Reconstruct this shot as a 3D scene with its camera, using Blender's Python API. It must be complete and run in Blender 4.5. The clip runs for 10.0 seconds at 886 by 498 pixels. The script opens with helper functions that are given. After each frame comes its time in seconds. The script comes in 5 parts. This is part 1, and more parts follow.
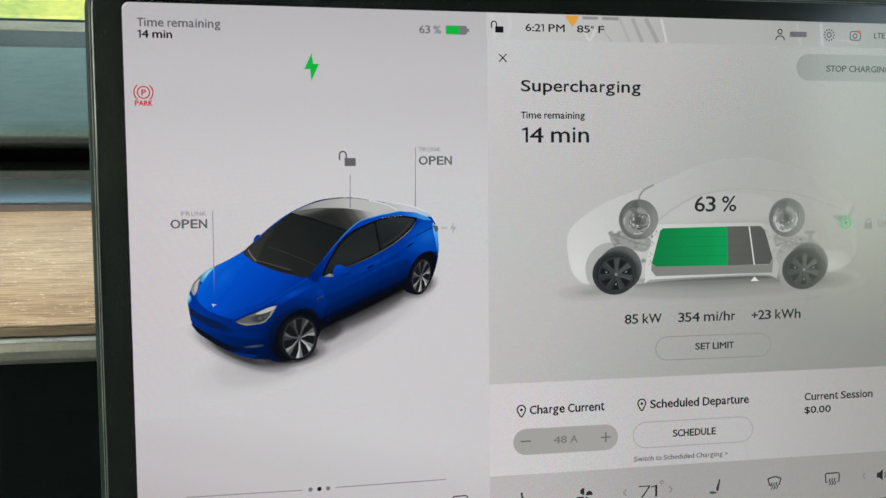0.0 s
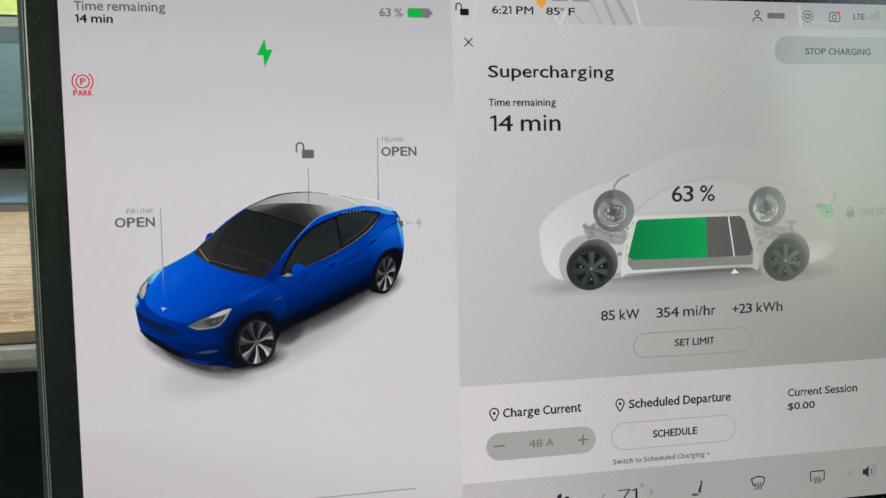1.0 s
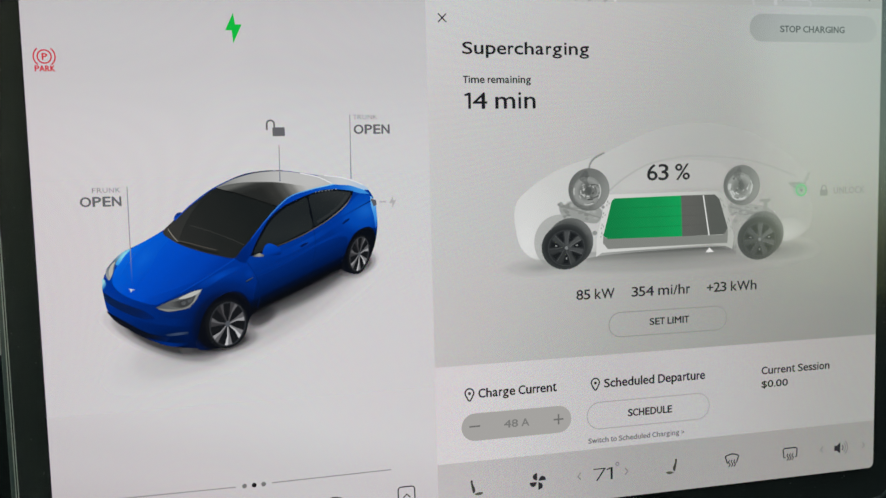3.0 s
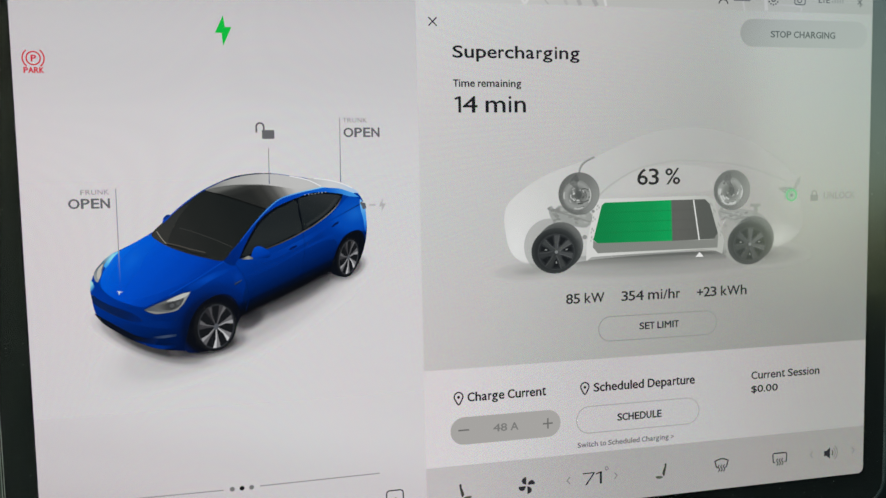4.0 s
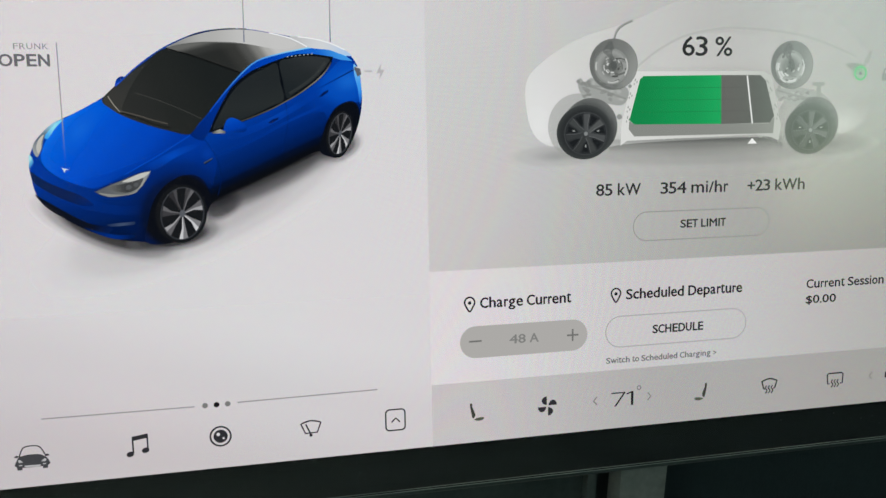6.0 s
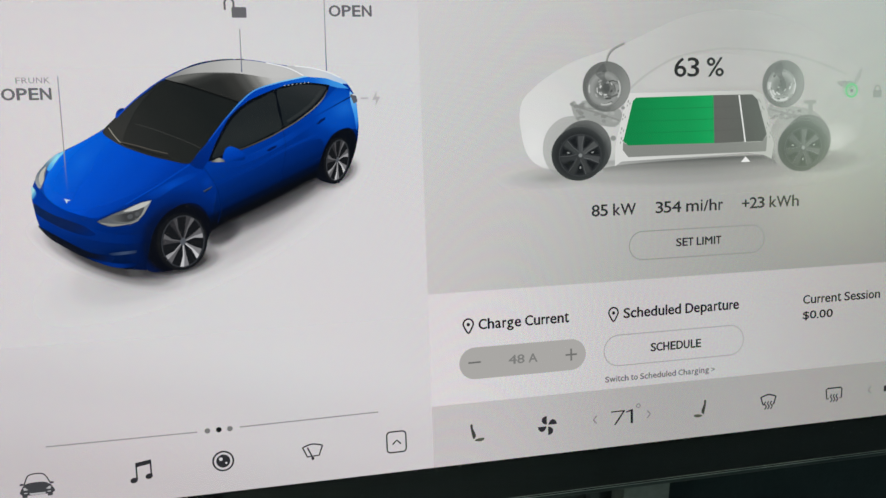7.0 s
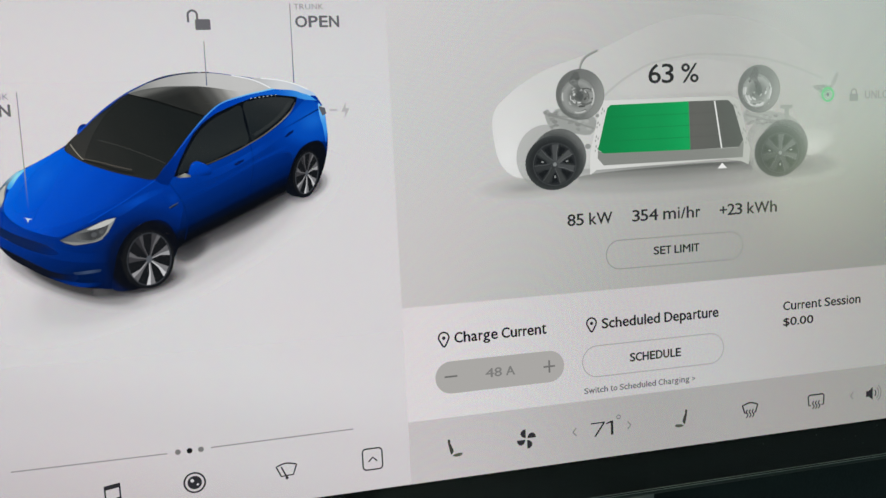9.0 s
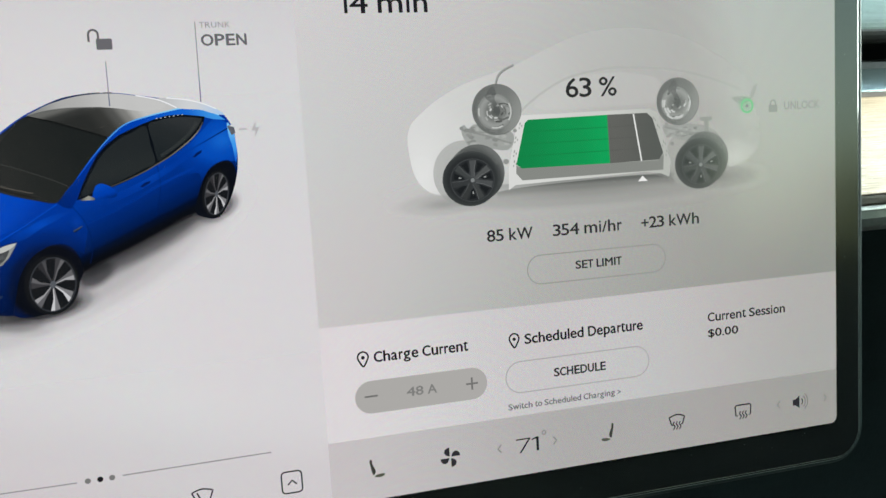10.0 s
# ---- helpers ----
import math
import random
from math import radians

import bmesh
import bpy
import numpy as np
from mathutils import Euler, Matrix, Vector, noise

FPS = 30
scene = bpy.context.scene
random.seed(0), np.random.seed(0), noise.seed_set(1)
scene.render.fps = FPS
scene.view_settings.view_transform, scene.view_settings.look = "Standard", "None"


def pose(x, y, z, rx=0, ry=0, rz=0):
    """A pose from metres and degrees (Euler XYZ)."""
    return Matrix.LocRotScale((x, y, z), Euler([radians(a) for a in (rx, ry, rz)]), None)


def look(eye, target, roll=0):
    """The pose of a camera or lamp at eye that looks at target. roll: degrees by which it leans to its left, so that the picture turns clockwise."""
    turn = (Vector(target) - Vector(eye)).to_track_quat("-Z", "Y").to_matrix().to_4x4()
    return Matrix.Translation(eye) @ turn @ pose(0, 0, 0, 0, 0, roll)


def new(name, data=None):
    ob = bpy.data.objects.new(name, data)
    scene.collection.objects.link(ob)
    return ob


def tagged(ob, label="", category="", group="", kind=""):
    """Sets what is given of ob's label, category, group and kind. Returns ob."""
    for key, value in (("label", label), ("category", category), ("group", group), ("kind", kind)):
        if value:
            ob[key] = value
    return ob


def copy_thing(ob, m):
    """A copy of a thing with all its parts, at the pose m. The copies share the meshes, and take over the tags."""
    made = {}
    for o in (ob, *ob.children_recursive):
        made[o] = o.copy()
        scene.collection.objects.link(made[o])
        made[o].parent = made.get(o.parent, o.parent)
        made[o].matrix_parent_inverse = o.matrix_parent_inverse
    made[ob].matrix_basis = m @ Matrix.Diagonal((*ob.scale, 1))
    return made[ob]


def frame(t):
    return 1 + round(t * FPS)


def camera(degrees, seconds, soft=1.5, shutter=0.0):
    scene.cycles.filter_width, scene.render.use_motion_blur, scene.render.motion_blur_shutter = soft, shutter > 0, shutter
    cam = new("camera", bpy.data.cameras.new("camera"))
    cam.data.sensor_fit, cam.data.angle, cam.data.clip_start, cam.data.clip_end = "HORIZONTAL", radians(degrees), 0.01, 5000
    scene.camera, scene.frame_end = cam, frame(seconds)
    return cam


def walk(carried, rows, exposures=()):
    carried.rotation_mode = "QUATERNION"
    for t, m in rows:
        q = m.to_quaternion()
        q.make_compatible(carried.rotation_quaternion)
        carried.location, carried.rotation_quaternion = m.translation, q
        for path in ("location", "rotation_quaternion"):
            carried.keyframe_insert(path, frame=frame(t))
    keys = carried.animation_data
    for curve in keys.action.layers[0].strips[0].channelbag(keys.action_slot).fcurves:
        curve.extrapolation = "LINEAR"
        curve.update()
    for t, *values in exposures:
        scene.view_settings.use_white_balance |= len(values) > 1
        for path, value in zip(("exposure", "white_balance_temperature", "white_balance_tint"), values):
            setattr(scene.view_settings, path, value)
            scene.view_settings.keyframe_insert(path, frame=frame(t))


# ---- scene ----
# Inside a parked electric car: the touchscreen on the dashboard, from the driver's side.
# The display's own axes: origin at the middle of the picture, x to the right, y into the dash, z up the glass.
DISPLAY = pose(0, 0, 1.0, -8, 0, 0)
EV = 3.5
GLOW = 2.0 ** -EV

cam = camera(58.0, 10.0)
PATH = [
    (0, -0.0953, -0.3042, 0.0289, 86.57, 0.53, -9.20),
    (0.2, -0.0916, -0.3004, 0.0317, 86.83, 1.00, -9.71),
    (0.5, -0.0943, -0.2971, 0.0293, 87.52, 1.27, -10.40),
    (0.7, -0.0964, -0.2961, 0.0297, 87.26, 1.29, -10.78),
    (1, -0.0885, -0.2884, 0.0269, 86.42, 1.34, -10.89),
    (1.2, -0.0931, -0.2849, 0.0227, 86.37, 1.40, -11.45),
    (1.5, -0.0937, -0.2829, 0.0237, 85.35, 1.18, -11.71),
    (2, -0.0885, -0.2820, 0.0220, 84.88, 1.16, -12.30),
    (2.5, -0.0878, -0.2837, 0.0237, 84.98, 1.33, -12.55),
    (2.7, -0.0875, -0.2850, 0.0240, 85.19, 1.45, -12.53),
    (3.8, -0.0841, -0.2861, 0.0270, 85.33, 1.45, -12.49),
    (4, -0.0837, -0.2860, 0.0251, 85.44, 1.19, -12.64),
    (4.2, -0.0871, -0.2849, 0.0198, 85.01, 0.58, -12.43),
    (4.5, -0.0831, -0.2778, 0.0083, 83.97, -0.74, -12.38),
    (4.7, -0.0857, -0.2664, -0.0014, 83.22, -1.24, -12.19),
    (5, -0.0843, -0.2492, -0.0075, 82.61, -1.11, -12.06),
    (5.2, -0.0810, -0.2441, -0.0092, 82.32, -0.59, -12.03),
    (5.5, -0.0800, -0.2439, -0.0069, 82.23, 0.15, -12.17),
    (5.7, -0.0789, -0.2429, -0.0046, 82.13, 0.52, -12.39),
    (6.8, -0.0761, -0.2473, 0.0021, 82.76, 1.72, -12.37),
    (7, -0.0759, -0.2468, 0.0015, 83.09, 1.89, -12.37),
    (7.5, -0.0747, -0.2478, 0.0034, 83.51, 2.28, -12.50),
    (8, -0.0739, -0.2479, 0.0042, 83.75, 2.58, -12.48),
    (8.5, -0.0735, -0.2495, 0.0060, 83.81, 2.75, -12.53),
    (9, -0.0696, -0.2435, 0.0036, 83.31, 2.72, -13.15),
    (9.2, -0.0632, -0.2423, 0.0053, 83.12, 2.95, -13.50),
    (9.5, -0.0588, -0.2492, 0.0103, 83.43, 3.29, -14.22),
    (9.7, -0.0534, -0.2505, 0.0100, 83.73, 3.54, -14.40),
    (10, -0.0508, -0.2450, 0.0067, 83.48, 3.46, -14.96),
]
walk(cam, [(t, DISPLAY @ pose(x, y, z, rx, ry, rz)) for t, x, y, z, rx, ry, rz in PATH], [(t, EV + e) for t, e in ((0.0, -0.22), (1.0, -0.19), (2.5, -0.15), (4.0, -0.13), (4.5, -0.08), (5.2, 0.0), (7.0, -0.06), (8.0, -0.10), (10.0, -0.02))])

# ---- daylight ----
SUN_DIR = Vector((-0.38, -0.82, 0.42)).normalized()
world = bpy.data.worlds.new("daylight")
scene.world = world
world.use_nodes = True
wn = world.node_tree.nodes
sky = wn.new("ShaderNodeTexSky")
sky.sky_type, sky.sun_disc = "NISHITA", False
sky.air_density, sky.dust_density, sky.ozone_density = 0.6, 4.0, 0.6
sky.sun_elevation = math.asin(SUN_DIR.z)
sky.sun_rotation = math.atan2(SUN_DIR.x, SUN_DIR.y)
world.node_tree.links.new(sky.outputs[0], wn["Background"].inputs[0])
wn["Background"].inputs[1].default_value = 0.15
sun_data = bpy.data.lights.new("sun", "SUN")
sun_data.energy, sun_data.angle, sun_data.color = 2.0, radians(0.5), (1.0, 0.93, 0.82)
sun = new("sun", sun_data)
sun.matrix_world = look(SUN_DIR * 30, (0, 0, 0))

# Fill lamp added by the right window to brighten the dash's right end.
fill_data = bpy.data.lights.new("side_window_fill", "AREA")
fill_data.shape, fill_data.size, fill_data.size_y = "RECTANGLE", 0.4, 0.34
fill_data.energy, fill_data.color = 2.2, (0.86, 1.0, 0.92)
fill_light = new("side_window_fill", fill_data)
fill_light.matrix_world = look((0.735, 0.15, 1.20), (-0.3, 0.15, 1.10))

# ---- materials ----
def lin(r, g, b):
    f = lambda c: c / 12.92 if c <= 0.04045 else ((c + 0.055) / 1.055) ** 2.4
    return (f(r / 255), f(g / 255), f(b / 255))


def material(name, colour, rough=0.5, metal=0.0, spec=0.5):
    m = bpy.data.materials.new(name)
    m.use_nodes = True
    b = m.node_tree.nodes["Principled BSDF"]
    b.inputs["Base Color"].default_value = (*colour, 1)
    b.inputs["Roughness"].default_value = rough
    b.inputs["Metallic"].default_value = metal
    b.inputs["Specular IOR Level"].default_value = spec
    return m


def textured(name, dark, light, scale, rough, stretch=(1, 1, 1), bump=0.0, bump_scale=None, metal=0.0, detail=6.0, spec=0.5, grit=0.0):
    """Two scales of mottling between two colours, with a fine bump."""
    m = material(name, light, rough, metal, spec)
    nt = m.node_tree
    b = nt.nodes["Principled BSDF"]
    tc, mp = nt.nodes.new("ShaderNodeTexCoord"), nt.nodes.new("ShaderNodeMapping")
    mp.inputs["Scale"].default_value = stretch
    nt.links.new(tc.outputs["Object"], mp.inputs["Vector"])
    n1, n2 = nt.nodes.new("ShaderNodeTexNoise"), nt.nodes.new("ShaderNodeTexNoise")
    n1.inputs["Scale"].default_value, n1.inputs["Detail"].default_value = scale, detail
    n2.inputs["Scale"].default_value, n2.inputs["Detail"].default_value = scale * 9, 3
    for n in (n1, n2):
        nt.links.new(mp.outputs[0], n.inputs["Vector"])
    mix = nt.nodes.new("ShaderNodeMath")
    mix.operation = "MULTIPLY_ADD"
    nt.links.new(n2.outputs[0], mix.inputs[0])
    mix.inputs[1].default_value = 0.45
    add = nt.nodes.new("ShaderNodeMath")
    add.operation = "MULTIPLY"
    add.inputs[1].default_value = 0.55
    nt.links.new(n1.outputs[0], add.inputs[0])
    nt.links.new(add.outputs[0], mix.inputs[2])
    ramp = nt.nodes.new("ShaderNodeValToRGB")
    ramp.color_ramp.elements[0].position, ramp.color_ramp.elements[1].position = 0.36, 0.64
    ramp.color_ramp.elements[0].color, ramp.color_ramp.elements[1].color = (*dark, 1), (*light, 1)
    nt.links.new(mix.outputs[0], ramp.inputs[0])
    nt.links.new(ramp.outputs[0], b.inputs["Base Color"])
    if bump:
        bp = nt.nodes.new("ShaderNodeBump")
        bp.inputs["Strength"].default_value, bp.inputs["Distance"].default_value = bump, 0.0006
        src = mix.outputs[0]
        if bump_scale:
            n3 = nt.nodes.new("ShaderNodeTexNoise")
            n3.inputs["Scale"].default_value, n3.inputs["Detail"].default_value = bump_scale, 4
            nt.links.new(tc.outputs["Object"], n3.inputs["Vector"])
            src = n3.outputs[0]
        nt.links.new(src, bp.inputs["Height"])
        nt.links.new(bp.outputs[0], b.inputs["Normal"])
    return m


SHEEN, SPEC = 0.16, 0.68


DOT_DEPTH = 0.46


def display_dots(nt, tc):
    """The display's dots: every dot has a red, a green and a blue stripe side by side, and a dark gap to the rows above and below."""
    sep, com = nt.nodes.new("ShaderNodeSeparateXYZ"), nt.nodes.new("ShaderNodeCombineColor")
    nt.links.new(tc.outputs["Object"], sep.inputs[0])

    def wave(axis, shift, depth):
        arg, co, out = (nt.nodes.new("ShaderNodeMath") for _ in range(3))
        arg.operation, co.operation, out.operation = "MULTIPLY_ADD", "COSINE", "MULTIPLY_ADD"
        nt.links.new(sep.outputs[axis], arg.inputs[0])
        arg.inputs[1].default_value, arg.inputs[2].default_value = 2 * math.pi / UNIT, shift
        nt.links.new(arg.outputs[0], co.inputs[0])
        nt.links.new(co.outputs[0], out.inputs[0])
        out.inputs[1].default_value, out.inputs[2].default_value = depth, 1.0
        return out.outputs[0]

    rows = wave("Z", 0.0, DOT_DEPTH * 0.6)
    for k in range(3):
        both = nt.nodes.new("ShaderNodeMath")
        both.operation = "MULTIPLY"
        nt.links.new(wave("X", k * 2 * math.pi / 3, DOT_DEPTH), both.inputs[0])
        nt.links.new(rows, both.inputs[1])
        nt.links.new(both.outputs[0], com.inputs[k])
    return com.outputs[0]


def lit(name, colour=None, ramp=None, start=None, end=None, round_at=None, radii=None, turn=0, alpha=1.0, interp="EASE", mottle=0.0):
    """A patch of the display's picture: it gives off its own light under the glass's sheen. ramp: stops of (place, rgb, alpha)
    from start to end, or outwards from round_at over the half axes radii, in the picture's own units."""
    m = material(name, (0.0, 0.0, 0.0), SHEEN, 0.0, SPEC)
    nt = m.node_tree
    b = nt.nodes["Principled BSDF"]
    b.inputs["Emission Strength"].default_value = GLOW
    cover = None
    if ramp is None:
        b.inputs["Emission Color"].default_value = (*lin(*colour), 1)
    else:
        tc, sub = nt.nodes.new("ShaderNodeTexCoord"), nt.nodes.new("ShaderNodeVectorMath")
        sub.operation = "SUBTRACT"
        nt.links.new(tc.outputs["Object"], sub.inputs[0])
        vm = nt.nodes.new("ShaderNodeVectorMath")
        nt.links.new(sub.outputs[0], vm.inputs[0])
        if round_at:
            sub.inputs[1].default_value = spot(*round_at)
            vm.operation = "MULTIPLY"
            if turn:
                rot = nt.nodes.new("ShaderNodeVectorRotate")
                rot.rotation_type = "Y_AXIS"
                rot.inputs["Angle"].default_value = radians(turn)
                nt.links.new(sub.outputs[0], rot.inputs["Vector"])
                nt.links.new(rot.outputs[0], vm.inputs[0])
            vm.inputs[1].default_value = (1 / (radii[0] * UNIT), 0, 1 / (radii[1] * UNIT))
            ln = nt.nodes.new("ShaderNodeVectorMath")
            ln.operation = "LENGTH"
            nt.links.new(vm.outputs[0], ln.inputs[0])
            fac = ln.outputs["Value"]
        else:
            a, z = Vector(spot(*start)), Vector(spot(*end))
            sub.inputs[1].default_value = a
            vm.operation = "DOT_PRODUCT"
            vm.inputs[1].default_value = (z - a) / (z - a).length_squared
            fac = vm.outputs["Value"]
        cr = nt.nodes.new("ShaderNodeValToRGB")
        cr.color_ramp.interpolation = interp
        el = cr.color_ramp.elements
        while len(el) < len(ramp):
            el.new(0.5)
        for e, (place, rgb, cov) in zip(el, sorted(ramp)):
            e.position, e.color = place, (*lin(*rgb), cov)
        nt.links.new(fac, cr.inputs[0])
        tinted = cr.outputs["Color"]
        if mottle:
            dots = display_dots(nt, tc)
            mul = nt.nodes.new("ShaderNodeMix")
            mul.data_type, mul.blend_type = "RGBA", "MULTIPLY"
            mul.inputs[0].default_value = 1.0
            nt.links.new(tinted, mul.inputs[6])
            nt.links.new(dots, mul.inputs[7])
            tinted = mul.outputs[2]
            for scale, warm, cool in ((16, (1 + mottle, 1 - mottle * 0.6, 1 - mottle * 0.4), (1 - mottle * 0.8, 1 + mottle * 0.5, 1)),):
                nz, nr, mul = nt.nodes.new("ShaderNodeTexNoise"), nt.nodes.new("ShaderNodeValToRGB"), nt.nodes.new("ShaderNodeMix")
                nz.inputs["Scale"].default_value, nz.inputs["Detail"].default_value = scale, 3
                nt.links.new(tc.outputs["Object"], nz.inputs["Vector"])
                nr.color_ramp.elements[0].position, nr.color_ramp.elements[1].position = 0.32, 0.68
                nr.color_ramp.elements[0].color, nr.color_ramp.elements[1].color = (*cool, 1), (*warm, 1)
                nt.links.new(nz.outputs[0], nr.inputs[0])
                mul.data_type, mul.blend_type = "RGBA", "MULTIPLY"
                mul.inputs[0].default_value = 1.0
                nt.links.new(tinted, mul.inputs[6])
                nt.links.new(nr.outputs[0], mul.inputs[7])
                tinted = mul.outputs[2]
        nt.links.new(tinted, b.inputs["Emission Color"])
        if any(s[2] < 1 for s in ramp):
            cover = cr.outputs["Alpha"]
    if cover is not None or alpha < 1:
        clear, mix = nt.nodes.new("ShaderNodeBsdfTransparent"), nt.nodes.new("ShaderNodeMixShader")
        out = nt.nodes["Material Output"]
        if cover is not None:
            nt.links.new(cover, mix.inputs[0])
        else:
            mix.inputs[0].default_value = alpha
        nt.links.new(clear.outputs[0], mix.inputs[1])
        nt.links.new(b.outputs[0], mix.inputs[2])
        nt.links.new(mix.outputs[0], out.inputs[0])
    return m


# ---- building helpers ----
UNIT = 0.323 / 1920      # one dot of the display's 1920 x 1200 picture
LAYER = 0.00003


def spot(u, v):
    return ((u - 960) * UNIT, 0.0, (600 - v) * UNIT)


def finish(name, bm, mat, parent=None, label="", smooth=False):
    me = bpy.data.meshes.new(name)
    bmesh.ops.recalc_face_normals(bm, faces=bm.faces)
    bm.to_mesh(me)
    bm.free()
    if smooth:
        for p in me.polygons:
            p.use_smooth = True
    if mat:
        me.materials.append(mat)
    ob = new(name, me)
    if parent:
        ob.parent = parent
    if label:
        tagged(ob, label)
    return ob


def part(name, bm, mat, parent, label="", smooth=False):
    return finish(name, bm, mat, parent, label, smooth)


def thing(name, label, category, group="", at=None):
    ob = tagged(new(name), label, category, group)
    ob.matrix_world = at or Matrix()
    return ob


def curved(points, steps=6, closed=True):
    """A smooth line through a few corner points."""
    n, out = len(points), []
    for i in range(n if closed else n - 1):
        p = [points[(i + k) % n] if closed else points[min(max(i + k, 0), n - 1)] for k in (-1, 0, 1, 2)]
        for s in range(steps):
            t = s / steps
            out.append(tuple(0.5 * (2 * b + (c - a) * t + (2 * a - 5 * b + 4 * c - d) * t * t + (3 * b - a - 3 * c + d) * t ** 3) for a, b, c, d in zip(*p)))
    if not closed:
        out.append(tuple(points[-1]))
    return out


def oval(u, v, a, b=None, tilt=0, n=40, span=(0, 360)):
    b, k, out = b or a, radians(tilt), []
    full = span == (0, 360)
    for i in range(n if full else n + 1):
        t = radians(span[0] + (span[1] - span[0]) * i / n)
        x, y = a * math.cos(t), b * math.sin(t)
        out.append((u + x * math.cos(k) - y * math.sin(k), v + x * math.sin(k) + y * math.cos(k)))
    return out


def pill(u0, v0, u1, v1, r=None, n=10):
    r = min(r or 1e9, (v1 - v0) / 2, (u1 - u0) / 2)
    out = []
    for cu, cv, a in ((u1 - r, v0 + r, -90), (u1 - r, v1 - r, 0), (u0 + r, v1 - r, 90), (u0 + r, v0 + r, 180)):
        out += [(cu + r * math.cos(radians(a + 90 * i / n)), cv + r * math.sin(radians(a + 90 * i / n))) for i in range(n + 1)]
    return out


def ribbon(points, width, closed=False):
    """The outline strip of a drawn line, as quads."""
    quads, n = [], len(points)
    side = []
    for i, (u, v) in enumerate(points):
        a = points[(i - 1) % n] if closed or i else points[i]
        b = points[(i + 1) % n] if closed or i < n - 1 else points[i]
        d = math.hypot(b[0] - a[0], b[1] - a[1]) or 1
        side.append((-(b[1] - a[1]) / d * width / 2, (b[0] - a[0]) / d * width / 2))
    for i in range(n if closed else n - 1):
        j = (i + 1) % n
        quads.append([(points[i][0] + side[i][0], points[i][1] + side[i][1]), (points[j][0] + side[j][0], points[j][1] + side[j][1]),
                      (points[j][0] - side[j][0], points[j][1] - side[j][1]), (points[i][0] - side[i][0], points[i][1] - side[i][1])])
    return quads


def drawn(name, shapes, mat, parent, layer, label=""):
    """Flat shapes of the display's picture, one layer above another."""
    bm = bmesh.new()
    for shape in shapes:
        f = bm.faces.new([bm.verts.new(spot(u, v)) for u, v in shape])
        f.normal_update()
        if len(shape) > 4:
            bmesh.ops.triangulate(bm, faces=[f], ngon_method="EAR_CLIP")
    ob = part(name, bm, mat, parent, label)
    ob.location.y = -LAYER * layer - (parent.location.y if parent.parent else 0)
    return ob


ADVANCE = dict(zip("ABCDEFGHIKLMNOPRSTUW", (733, 754, 726, 830, 671, 637, 774, 813, 306, 735, 599, 962, 813, 850, 718, 722, 623, 589, 793, 1125)))
ADVANCE.update(zip("abcdefghiklmnoprstuw", (581, 661, 558, 661, 600, 338, 669, 657, 270, 601, 270, 1042, 657, 619, 661, 396, 482, 402, 653, 890)))
ADVANCE.update(zip("0123456789 :.$%°+/>", (668, 368, 577, 575, 674, 579, 620, 560, 644, 620, 280, 250, 220, 640, 830, 330, 600, 360, 560)))
LEFT_BEARING = {**dict.fromkeys("BDEFHIKLMNPRU", 92), **dict.fromkeys("bhiklmnpru", 80), **dict.fromkeys("CGOacdego0689", 46), **dict.fromkeys("SsQ:.$%°+>", 34)}
RIGHT_BEARING = {**dict.fromkeys("HIMNU", 92), **dict.fromkeys("adghilmnu1", 80), **dict.fromkeys("BDOPbeop035689", 44), **dict.fromkeys("GCSEFcs:.$%°+>", 36)}
GLYPHS = {}
THIN = {"7": ([(0, 1), (1, 1), (1, 0.93), (0.345, 0), (0.20, 0), (0.85, 0.91), (0, 0.91)], [(0, 6, 5, 1), (1, 5, 2), (2, 5, 4, 3)]),
        "1": ([(0.66, 0), (0.66, 0.87), (0.06, 0.79), (0, 0.87), (0.70, 1.0), (1, 1.0), (1, 0)], [(0, 6, 5, 4, 1), (1, 4, 3, 2)])}


